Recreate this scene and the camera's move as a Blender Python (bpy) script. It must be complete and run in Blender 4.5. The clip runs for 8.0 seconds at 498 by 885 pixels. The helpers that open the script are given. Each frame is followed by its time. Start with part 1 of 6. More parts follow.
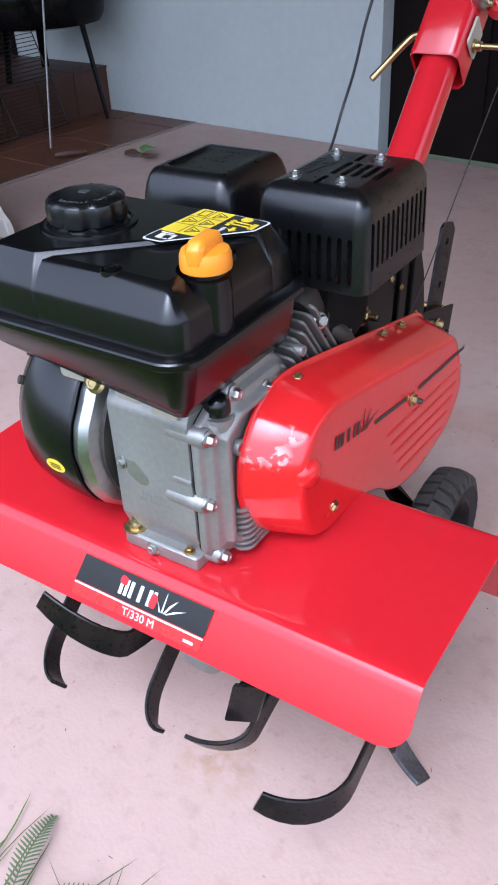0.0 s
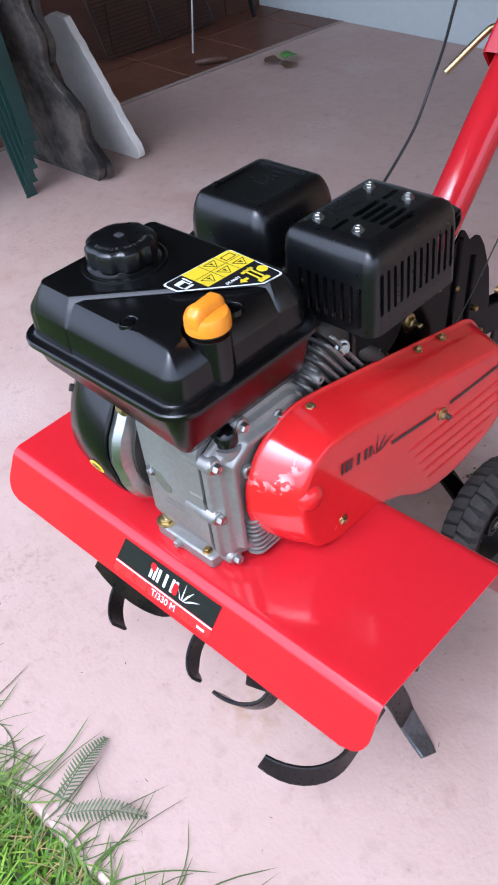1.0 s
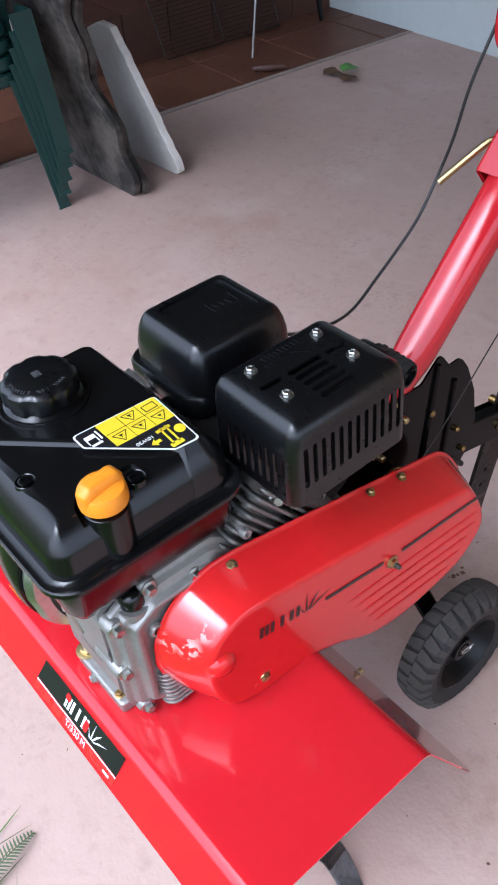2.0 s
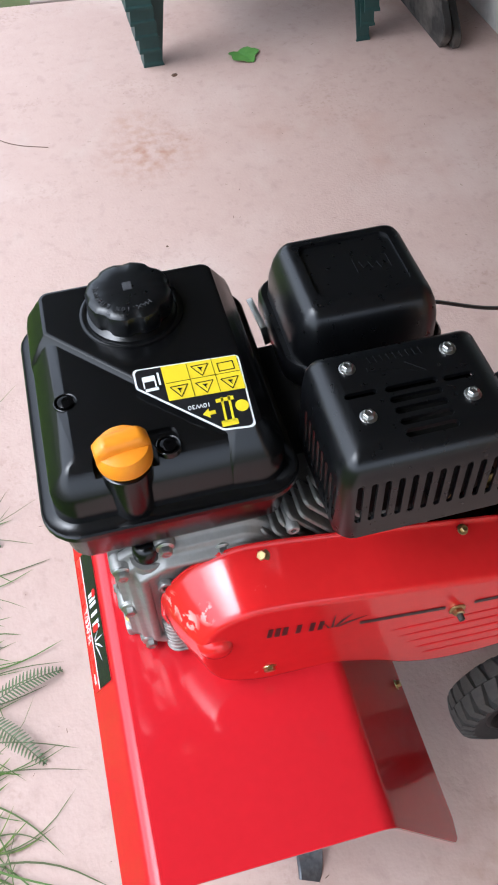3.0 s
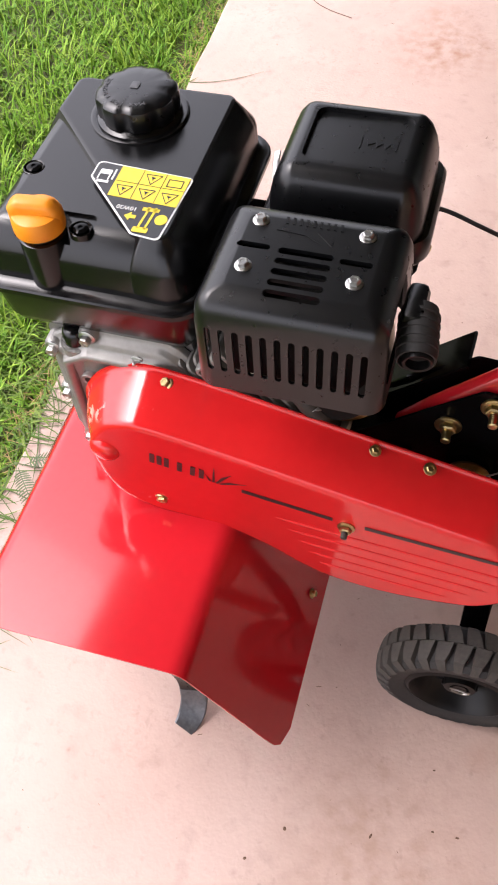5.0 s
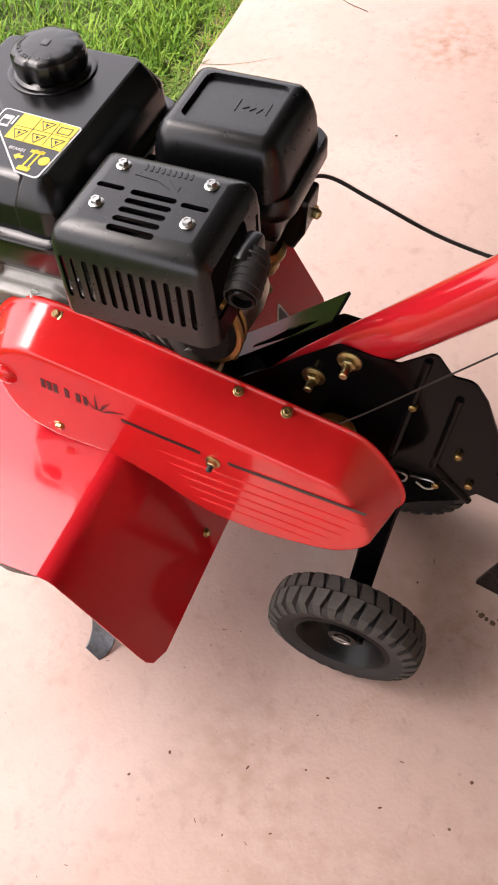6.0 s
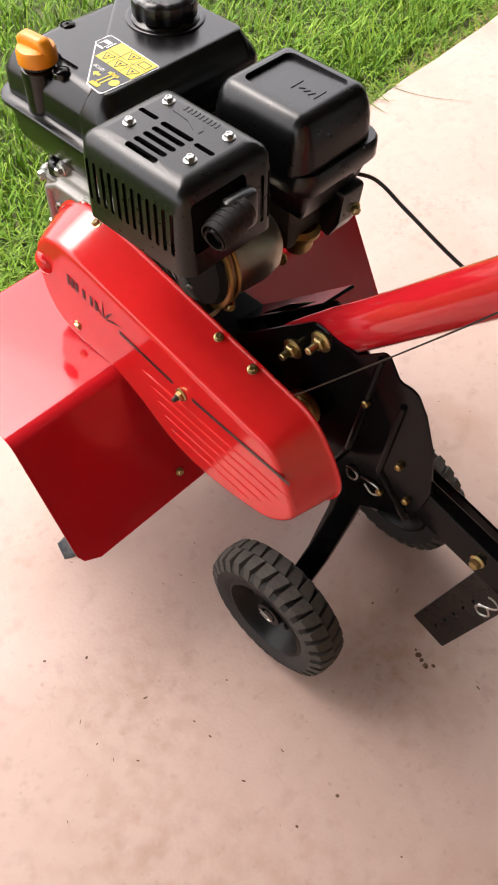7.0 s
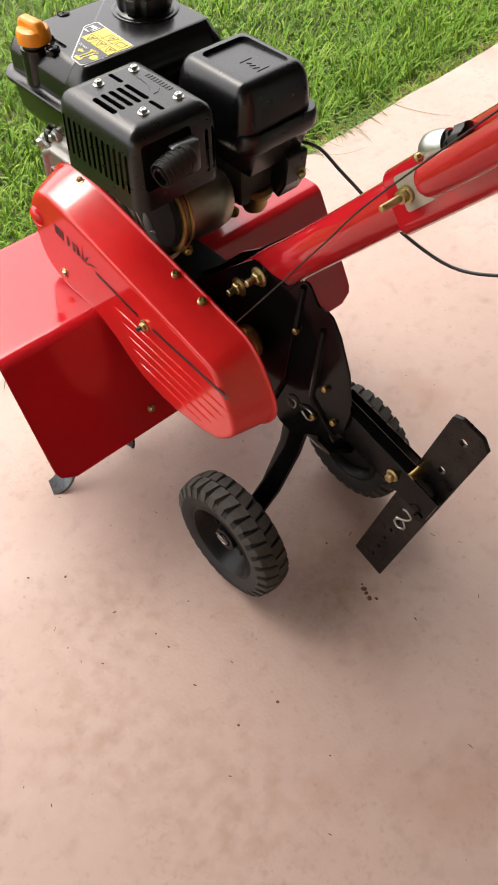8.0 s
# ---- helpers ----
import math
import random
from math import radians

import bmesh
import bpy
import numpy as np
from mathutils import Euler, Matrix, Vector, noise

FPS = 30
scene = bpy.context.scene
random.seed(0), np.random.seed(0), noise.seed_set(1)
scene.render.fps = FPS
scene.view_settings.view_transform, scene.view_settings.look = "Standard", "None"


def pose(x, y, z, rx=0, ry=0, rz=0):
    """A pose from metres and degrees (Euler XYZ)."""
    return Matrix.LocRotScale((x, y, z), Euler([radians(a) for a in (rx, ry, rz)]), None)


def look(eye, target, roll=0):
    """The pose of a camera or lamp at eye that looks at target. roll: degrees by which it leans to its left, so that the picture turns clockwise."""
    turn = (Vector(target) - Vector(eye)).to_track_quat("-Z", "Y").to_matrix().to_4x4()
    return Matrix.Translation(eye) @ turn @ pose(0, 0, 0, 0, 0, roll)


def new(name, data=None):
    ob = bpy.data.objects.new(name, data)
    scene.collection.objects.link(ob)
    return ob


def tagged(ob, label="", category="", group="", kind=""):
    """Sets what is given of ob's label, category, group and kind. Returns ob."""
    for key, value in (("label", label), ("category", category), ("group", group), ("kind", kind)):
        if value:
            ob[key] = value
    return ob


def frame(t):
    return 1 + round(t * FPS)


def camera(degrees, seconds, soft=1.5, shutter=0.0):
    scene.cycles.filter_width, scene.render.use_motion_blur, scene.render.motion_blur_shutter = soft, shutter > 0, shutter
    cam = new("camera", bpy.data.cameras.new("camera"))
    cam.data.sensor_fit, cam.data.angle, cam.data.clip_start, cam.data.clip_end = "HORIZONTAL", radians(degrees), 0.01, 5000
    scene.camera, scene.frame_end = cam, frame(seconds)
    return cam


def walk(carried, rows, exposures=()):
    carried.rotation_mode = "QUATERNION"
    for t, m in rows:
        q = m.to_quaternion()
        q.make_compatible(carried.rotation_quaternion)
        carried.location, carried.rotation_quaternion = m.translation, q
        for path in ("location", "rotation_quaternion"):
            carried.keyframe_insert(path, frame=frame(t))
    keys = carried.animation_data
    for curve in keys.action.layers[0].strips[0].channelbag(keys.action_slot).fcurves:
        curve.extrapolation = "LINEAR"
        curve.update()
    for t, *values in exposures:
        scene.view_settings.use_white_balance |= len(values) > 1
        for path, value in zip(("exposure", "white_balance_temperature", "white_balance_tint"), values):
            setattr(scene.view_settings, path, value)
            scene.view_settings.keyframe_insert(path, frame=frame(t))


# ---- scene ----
cam = camera(32.9, 8.0, soft=2.0)
PATH = [
    (0, (0.443, -0.415, 0.975), (-0.498, 0.954, -0.139), -3.0),
    (0.5, (0.497, -0.373, 1.084), (-0.544, 0.782, -0.174), -6.0),
    (1, (0.553, -0.304, 1.132), (-0.577, 0.703, -0.175), -7.5),
    (1.5, (0.543, -0.198, 1.179), (-0.625, 0.769, -0.124), -7.4),
    (1.7, (0.542, -0.156, 1.209), (-0.623, 0.807, -0.1), -7.1),
    (2.8, (0.469, 0.116, 1.225), (-0.783, 0.476, -0.293), -2.9),
    (3, (0.451, 0.132, 1.228), (-0.753, 0.396, -0.346), -2.6),
    (3.5, (0.422, 0.168, 1.204), (-0.761, 0.249, -0.406), -6.6),
    (4, (0.462, 0.293, 1.19), (-0.697, 0.075, -0.425), -2.7),
    (4.2, (0.475, 0.342, 1.196), (-0.654, 0.068, -0.432), -2.1),
    (5.3, (0.519, 0.531, 1.177), (-0.516, 0.089, -0.477), -3.8),
    (5.5, (0.517, 0.584, 1.186), (-0.501, 0.113, -0.47), -1.4),
    (6, (0.543, 0.673, 1.199), (-0.469, 0.167, -0.45), -5.2),
    (6.5, (0.524, 0.786, 1.201), (-0.465, 0.173, -0.426), -1.4),
    (7, (0.519, 0.905, 1.199), (-0.349, 0.085, -0.406), 1.1),
    (7.5, (0.56, 1.021, 1.203), (-0.289, 0.12, -0.368), 0.5),
    (8, (0.577, 1.138, 1.227), (-0.269, 0.196, -0.321), -0.4),
]
LIGHTS = [(0.0, 1.69, 5200, 15), (1.7, 1.74, 5250, 13), (3.0, 1.62, 5600, 9), (3.5, 1.66, 5650, 9), (4.0, 1.76, 5800, 12), (5.5, 1.94, 6700, 20), (7.0, 1.96, 6850, 15), (8.0, 1.80, 6900, 12)]
walk(cam, [(t, look(eye, target, roll)) for t, eye, target, roll in PATH], LIGHTS)

# ---- world, sun, exposure ----
world = bpy.data.worlds.new("overcast_sky")
scene.world = world
world.use_nodes = True
wn, wl = world.node_tree.nodes, world.node_tree.links
sky = wn.new("ShaderNodeTexSky")
sky.sky_type, sky.sun_disc = "NISHITA", False
SUN_UP, SUN_ROUND = 60.0, 172.0
sky.sun_elevation, sky.sun_rotation = radians(SUN_UP), radians(SUN_ROUND)
sky.dust_density, sky.air_density, sky.ozone_density = 4.0, 1.0, 1.0
cloud = wn.new("ShaderNodeHueSaturation")
cloud.inputs["Saturation"].default_value = 0.22
wl.new(sky.outputs[0], cloud.inputs["Color"])
wl.new(cloud.outputs[0], wn["Background"].inputs["Color"])
wn["Background"].inputs["Strength"].default_value = 0.15
sun_data = bpy.data.lights.new("sun", "SUN")
sun_data.energy, sun_data.angle, sun_data.color = 0.3, radians(50), (1.0, 0.95, 0.88)
sun = new("sun", sun_data)
sun.matrix_world = look((0.48, -3.45, 6.06), (0, 0, 0))


# ---- materials ----
def surface(name, a, b=None, rough=0.5, rough2=None, metal=0.0, big=3.0, small=60.0, bump=0.0, bump_scale=200.0, coat=0.0, spec=0.5, vary=0.0, contrast=0.5):
    """A mix of two colours by noise at two scales, with its own roughness and fine relief."""
    m = bpy.data.materials.new(name)
    m.use_nodes = True
    n, l = m.node_tree.nodes, m.node_tree.links
    p = n["Principled BSDF"]
    b = b or tuple(c * 0.75 for c in a)
    rough2 = rough if rough2 is None else rough2
    co = n.new("ShaderNodeTexCoord")
    n1, n2 = n.new("ShaderNodeTexNoise"), n.new("ShaderNodeTexNoise")
    for tex, s, d in ((n1, big, 5.0), (n2, small, 4.0)):
        tex.inputs["Scale"].default_value, tex.inputs["Detail"].default_value = s, d
        l.new(co.outputs["Object"], tex.inputs["Vector"])
    add = n.new("ShaderNodeMath")
    add.operation = "MULTIPLY_ADD"
    l.new(n2.outputs["Fac"], add.inputs[0])
    add.inputs[1].default_value = 0.45
    l.new(n1.outputs["Fac"], add.inputs[2])
    ramp = n.new("ShaderNodeMapRange")
    ramp.inputs["From Min"].default_value, ramp.inputs["From Max"].default_value = 0.72 - contrast * 0.5, 0.72 + contrast * 0.5
    l.new(add.outputs[0], ramp.inputs["Value"])
    mix = n.new("ShaderNodeMix")
    mix.data_type = "RGBA"
    mix.inputs["A"].default_value, mix.inputs["B"].default_value = (*a, 1), (*b, 1)
    l.new(ramp.outputs[0], mix.inputs["Factor"])
    out = mix.outputs["Result"]
    if vary:
        info, hsv = n.new("ShaderNodeObjectInfo"), n.new("ShaderNodeHueSaturation")
        mr = n.new("ShaderNodeMapRange")
        mr.inputs["To Min"].default_value, mr.inputs["To Max"].default_value = 1 - vary, 1 + vary
        l.new(info.outputs["Random"], mr.inputs["Value"])
        l.new(mr.outputs[0], hsv.inputs["Value"])
        l.new(out, hsv.inputs["Color"])
        out = hsv.outputs[0]
    l.new(out, p.inputs["Base Color"])
    rr = n.new("ShaderNodeMapRange")
    rr.inputs["To Min"].default_value, rr.inputs["To Max"].default_value = rough, rough2
    l.new(n2.outputs["Fac"], rr.inputs["Value"])
    l.new(rr.outputs[0], p.inputs["Roughness"])
    p.inputs["Metallic"].default_value = metal
    p.inputs["Specular IOR Level"].default_value = spec
    p.inputs["Coat Weight"].default_value = coat
    p.inputs["Coat Roughness"].default_value = 0.035
    if bump:
        n3, bp = n.new("ShaderNodeTexNoise"), n.new("ShaderNodeBump")
        n3.inputs["Scale"].default_value, n3.inputs["Detail"].default_value = bump_scale, 3.0
        l.new(co.outputs["Object"], n3.inputs["Vector"])
        bp.inputs["Strength"].default_value, bp.inputs["Distance"].default_value = bump, 0.002
        l.new(n3.outputs["Fac"], bp.inputs["Height"])
        l.new(bp.outputs[0], p.inputs["Normal"])
    return m


RED = surface("red_enamel", (0.52, 0.014, 0.021), (0.47, 0.012, 0.018), 0.08, 0.13, big=4, small=90, bump=0.004, bump_scale=45, coat=0.24)
RED_COVER = surface("red_moulded_paint", (0.66, 0.018, 0.018), (0.59, 0.014, 0.015), 0.11, 0.16, big=5, small=80, bump=0.006, bump_scale=60, coat=0.3)


def scuffed(m, spots, col):
    """Chafed paint at given places: ragged pale patches."""
    n, l = m.node_tree.nodes, m.node_tree.links
    p = n["Principled BSDF"]
    base, gloss = p.inputs["Base Color"].links[0].from_socket, p.inputs["Roughness"].links[0].from_socket
    for at, r in spots:
        geo, far, fade, tex, cut, mul, mx, rx = (n.new("ShaderNode" + k) for k in ("NewGeometry", "VectorMath", "MapRange", "TexNoise", "MapRange", "Math", "Mix", "Mix"))
        far.operation, mul.operation, mx.data_type = "DISTANCE", "MULTIPLY", "RGBA"
        far.inputs[1].default_value = at
        l.new(geo.outputs["Position"], far.inputs[0])
        fade.inputs["From Min"].default_value, fade.inputs["From Max"].default_value = r, r * 0.35
        l.new(far.outputs["Value"], fade.inputs["Value"])
        tex.inputs["Scale"].default_value, tex.inputs["Detail"].default_value = 95.0, 5.0
        l.new(geo.outputs["Position"], tex.inputs["Vector"])
        cut.inputs["From Min"].default_value, cut.inputs["From Max"].default_value = 0.50, 0.56
        l.new(tex.outputs["Fac"], cut.inputs["Value"])
        l.new(fade.outputs[0], mul.inputs[0])
        l.new(cut.outputs[0], mul.inputs[1])
        mx.inputs["B"].default_value = (*col, 1)
        l.new(mul.outputs[0], mx.inputs["Factor"])
        l.new(base, mx.inputs["A"])
        rx.inputs["B"].default_value = 0.5
        l.new(mul.outputs[0], rx.inputs["Factor"])
        l.new(gloss, rx.inputs["A"])
        base, gloss = mx.outputs["Result"], rx.outputs[0]
    l.new(base, p.inputs["Base Color"])
    l.new(gloss, p.inputs["Roughness"])


scuffed(RED_COVER, (((0.090, 0.146, 0.512), 0.016), ((0.099, 0.160, 0.532), 0.013), ((0.070, 0.131, 0.512), 0.014), ((0.098, 0.215, 0.541), 0.010), ((0.105, 0.20, 0.415), 0.012), ((0.10, 0.585, 0.355), 0.012)), (0.74, 0.36, 0.33))
PLASTIC = surface("black_plastic", (0.0026, 0.0028, 0.0032), (0.0038, 0.0040, 0.0046), 0.25, 0.32, big=9, small=120, spec=0.55, bump=0.003, bump_scale=700)
# greyer than the cap: worn edges and their reflections in one colour
LETTER = surface("pale_raised_plastic", (0.06, 0.06, 0.063), (0.04, 0.04, 0.042), 0.35, 0.45)
GLOSS_PLASTIC = surface("black_tank_plastic", (0.0022, 0.0023, 0.0025), (0.0036, 0.0036, 0.004), 0.20, 0.26, big=9, small=120, spec=0.5, bump=0.003, bump_scale=600)
BLACK_PAINT = surface("black_enamel", (0.002, 0.002, 0.0022), (0.004, 0.0037, 0.0037), 0.10, 0.18, big=9, small=60, spec=0.11)
# matt near-black for sunken parts, with their shade mixed into the colour
HIDDEN_BLACK = surface("hidden_black", (0.004, 0.004, 0.004), (0.010, 0.009, 0.008), 0.7, 0.85, big=20, small=150, spec=0.1)
TINE_PAINT = surface("worn_black_paint", (0.003, 0.003, 0.0035), (0.014, 0.010, 0.008), 0.2, 0.4, big=26, small=160, bump=0.04, bump_scale=300, spec=0.22, contrast=0.3)
BARE_TIP = surface("scoured_steel", (0.16, 0.167, 0.178), (0.06, 0.062, 0.067), 0.3, 0.5, metal=0.7, big=30, small=200, bump=0.1, bump_scale=400)
CARCASS = surface("tyre_carcass", (0.008, 0.008, 0.008), (0.016, 0.014, 0.012), 0.6, 0.8, big=20, small=240)
RUBBER = surface("tyre_rubber", (0.028, 0.0255, 0.023), (0.078, 0.068, 0.057), 0.7, 0.85, big=20, small=240, bump=0.25, bump_scale=700)
RIM_BLACK = surface("rim_plastic", (0.003, 0.003, 0.0034), (0.007, 0.0065, 0.006), 0.3, 0.45, big=16, small=200, spec=0.2)
CAST = surface("cast_aluminium", (0.34, 0.33, 0.31), (0.25, 0.24, 0.225), 0.42, 0.55, metal=0.6, big=14, small=160, bump=0.10, bump_scale=700)
# darker copy of CAST: the shade round the barrel is in its colour
SHADED_CAST = surface("shaded_aluminium", (0.28, 0.265, 0.245), (0.19, 0.18, 0.165), 0.5, 0.65, metal=0.6, big=20, small=200, bump=0.12, bump_scale=700)
OLIVE_PLATE = surface("olive_plate", (0.20, 0.21, 0.165), (0.14, 0.145, 0.115), 0.4, 0.5, metal=0.4, big=20, small=200)
STEEL = surface("bright_steel", (0.55, 0.55, 0.53), (0.38, 0.38, 0.36), 0.25, 0.4, metal=1.0, big=30, small=200)
PLATE_STEEL = surface("zinc_plate", (0.62, 0.64, 0.64), (0.42, 0.43, 0.42), 0.28, 0.42, metal=1.0, big=16, small=120)
BRASS = surface("yellow_zinc", (0.52, 0.41, 0.20), (0.36, 0.27, 0.12), 0.25, 0.4, metal=1.0, big=30, small=200)
SHAPED_STEEL = surface("heat_tinted_steel", (0.42, 0.39, 0.32), (0.30, 0.27, 0.20), 0.3, 0.45, metal=1.0, big=14, small=90)
DULL_BRASS = surface("dull_brass", (0.40, 0.27, 0.10), (0.26, 0.16, 0.06), 0.3, 0.45, metal=1.0, big=30, small=200)
DARK_METAL = surface("dark_metal", (0.03, 0.028, 0.026), (0.07, 0.06, 0.05), 0.5, 0.7, metal=0.5, big=20, small=150)
ORANGE = surface("orange_plastic", (0.86, 0.30, 0.012), (0.80, 0.26, 0.010), 0.3, 0.4, big=12, small=200, bump=0.04, bump_scale=900)
WHITE_INK = surface("white_print", (0.80, 0.80, 0.78), (0.72, 0.72, 0.70), 0.12, 0.18)
BLACK_INK = surface("black_print", (0.012, 0.012, 0.013), (0.016, 0.016, 0.017), 0.12, 0.18)
YELLOW_INK = surface("yellow_print", (0.80, 0.62, 0.02), (0.74, 0.56, 0.02), 0.12, 0.18)
RED_INK = surface("red_print", (0.62, 0.02, 0.02), (0.55, 0.02, 0.02), 0.25, 0.3)
SLATE_INK = surface("charcoal_print", (0.030, 0.012, 0.012), (0.035, 0.014, 0.014), 0.35, 0.45)
GASKET = surface("gasket_cream", (0.42, 0.38, 0.30), (0.34, 0.30, 0.24), 0.6, 0.7)
CABLE_BLACK = surface("cable_sheath", (0.012, 0.012, 0.012), (0.02, 0.02, 0.02), 0.4, 0.5)
WIRE_GREY = surface("steel_wire", (0.05, 0.045, 0.042), (0.03, 0.027, 0.025), 0.4, 0.5, metal=0.8)


def pocked(n, l, co, base):
    """Clusters of shallow brown pocks where the paint has lifted."""
    where, pit = n.new("ShaderNodeTexNoise"), n.new("ShaderNodeTexVoronoi")
    where.inputs["Scale"].default_value, where.inputs["Detail"].default_value = 4.5, 3.0
    pit.inputs["Scale"].default_value = 64.0
    wob, add = n.new("ShaderNodeTexNoise"), n.new("ShaderNodeVectorMath")
    wob.inputs["Scale"].default_value = 90.0
    add.operation = "MULTIPLY_ADD"
    add.inputs[1].default_value = (0.030, 0.030, 0.030)
    l.new(co.outputs["Object"], wob.inputs["Vector"])
    l.new(wob.outputs["Color"], add.inputs[0])
    l.new(co.outputs["Object"], add.inputs[2])
    l.new(add.outputs[0], pit.inputs["Vector"])
    l.new(co.outputs["Object"], where.inputs["Vector"])
    a, b, mul, mx = n.new("ShaderNodeMapRange"), n.new("ShaderNodeMapRange"), n.new("ShaderNodeMath"), n.new("ShaderNodeMix")
    a.inputs["From Min"].default_value, a.inputs["From Max"].default_value = 0.53, 0.70
    b.inputs["From Min"].default_value, b.inputs["From Max"].default_value, b.inputs["To Max"].default_value = 0.46, 0.10, 0.50
    l.new(where.outputs["Fac"], a.inputs["Value"])
    l.new(pit.outputs["Distance"], b.inputs["Value"])
    mul.operation, mx.data_type = "MULTIPLY", "RGBA"
    l.new(a.outputs[0], mul.inputs[0])
    l.new(b.outputs[0], mul.inputs[1])
    mx.inputs["B"].default_value = (0.27, 0.160, 0.118, 1)
    l.new(mul.outputs[0], mx.inputs["Factor"])
    l.new(base, mx.inputs["A"])
    return mx.outputs["Result"]


def floor_material():
    """Worn pink-painted concrete: broad cloudy wear, fine grit, hairline scuffs and dark specks."""
    m = surface("pink_concrete", (0.461, 0.333, 0.284), (0.406, 0.281, 0.236), 0.5, 0.65, big=1.3, small=38, bump=0.36, bump_scale=150, contrast=0.7)
    n, l = m.node_tree.nodes, m.node_tree.links
    p = n["Principled BSDF"]
    base = p.inputs["Base Color"].links[0].from_socket
    co = n.new("ShaderNodeTexCoord")

    def layer(col, tex_kind, scale, lo, hi, amount, base, stretch=None):
        tex = n.new(tex_kind)
        tex.inputs["Scale"].default_value = scale
        src = co.outputs["Object"]
        if stretch:
            mp = n.new("ShaderNodeMapping")
            mp.inputs["Scale"].default_value = stretch
            mp.inputs["Rotation"].default_value = (0, 0, 0.6)
            l.new(src, mp.inputs["Vector"])
            src = mp.outputs[0]
        l.new(src, tex.inputs["Vector"])
        if tex_kind == "ShaderNodeTexNoise":
            tex.inputs["Detail"].default_value = 6.0
        mr = n.new("ShaderNodeMapRange")
        mr.inputs["From Min"].default_value, mr.inputs["From Max"].default_value = lo, hi
        mr.inputs["To Max"].default_value = amount
        l.new(tex.outputs[0], mr.inputs["Value"])
        mx = n.new("ShaderNodeMix")
        mx.data_type = "RGBA"
        mx.inputs["B"].default_value = (*col, 1)
        l.new(mr.outputs[0], mx.inputs["Factor"])
        l.new(base, mx.inputs["A"])
        return mx.outputs["Result"]

    base = layer((0.525, 0.414, 0.363), "ShaderNodeTexNoise", 2.6, 0.52, 0.75, 0.7, base)
    base = layer((0.318, 0.148, 0.089), "ShaderNodeTexNoise", 3.4, 0.62, 0.82, 0.6, base)
    base = layer((0.287, 0.185, 0.150), "ShaderNodeTexNoise", 26.0, 0.57, 0.76, 0.38, base)
    base = layer((0.461, 0.363, 0.314), "ShaderNodeTexNoise", 6.0, 0.60, 0.80, 0.45, base, (1, 2.2, 1))
    base = layer((0.262, 0.163, 0.130), "ShaderNodeTexNoise", 70.0, 0.61, 0.76, 0.32, base)
    base = layer((0.159, 0.096, 0.075), "ShaderNodeTexVoronoi", 13.0, 0.050, 0.0, 0.5, base)
    base = pocked(n, l, co, base)
    for x, y, r, col, amount in ((-1.464, 0.33, 0.16, (0.287, 0.126, 0.068), 0.75), (-1.614, 0.305, 0.09, (0.318, 0.163, 0.096), 0.5), (-0.003, 0.126, 0.07, (0.318, 0.192, 0.089), 0.8), (0.435, 0.64, 0.18, (0.302, 0.163, 0.109), 0.42), (0.36, 0.86, 0.18, (0.302, 0.163, 0.109), 0.40), (0.30, 0.50, 0.14, (0.302, 0.185, 0.130), 0.5), (0.0, 0.72, 0.20, (0.318, 0.163, 0.089), 0.35)):
        far, fade, tex, mul, mx = n.new("ShaderNodeVectorMath"), n.new("ShaderNodeMapRange"), n.new("ShaderNodeTexNoise"), n.new("ShaderNodeMath"), n.new("ShaderNodeMix")
        spot = n.new("ShaderNodeNewGeometry")
        far.operation, mul.operation, mx.data_type = "DISTANCE", "MULTIPLY", "RGBA"
        far.inputs[1].default_value = (x, y, 0)
        l.new(spot.outputs["Position"], far.inputs[0])
        fade.inputs["From Min"].default_value, fade.inputs["From Max"].default_value = r, r * 0.1
        l.new(far.outputs["Value"], fade.inputs["Value"])
        tex.inputs["Scale"].default_value, tex.inputs["Detail"].default_value = 34.0, 6.0
        l.new(spot.outputs["Position"], tex.inputs["Vector"])
        patch = n.new("ShaderNodeMapRange")
        patch.inputs["From Min"].default_value, patch.inputs["From Max"].default_value, patch.inputs["To Max"].default_value = 0.42, 0.66, amount
        l.new(tex.outputs["Fac"], patch.inputs["Value"])
        l.new(fade.outputs[0], mul.inputs[0])
        l.new(patch.outputs[0], mul.inputs[1])
        mx.inputs["B"].default_value = (*col, 1)
        l.new(mul.outputs[0], mx.inputs["Factor"])
        l.new(base, mx.inputs["A"])
        base = mx.outputs["Result"]
    l.new(base, p.inputs["Base Color"])
    return m


FLOOR = floor_material()
SOIL = surface("soil_and_thatch", (0.045, 0.075, 0.015), (0.085, 0.085, 0.030), 0.9, 0.95, big=8, small=60, bump=0.6, bump_scale=60)
WALL = surface("white_wall_paint", (0.46, 0.49, 0.47), (0.40, 0.425, 0.41), 0.6, 0.75, big=1.5, small=30, bump=0.1, bump_scale=90)
# bright ochre for an unseen wall that throws warm fill light on the patio
BOUNCE_WALL = surface("warm_bounce_plaster", (0.62, 0.44, 0.29), (0.54, 0.37, 0.24), 0.75, 0.85, big=1.5, small=30, bump=0.1, bump_scale=90)
DOOR_WOOD = surface("dark_door_wood", (0.0045, 0.003, 0.0025), (0.008, 0.005, 0.004), 0.75, 0.85, big=4, small=40, bump=0.15, bump_scale=90, spec=0.1)
TILE = surface("terracotta_tile", (0.135, 0.058, 0.034), (0.095, 0.038, 0.023), 0.35, 0.5, big=5, small=60, bump=0.1, bump_scale=140, vary=0.12, spec=0.3)
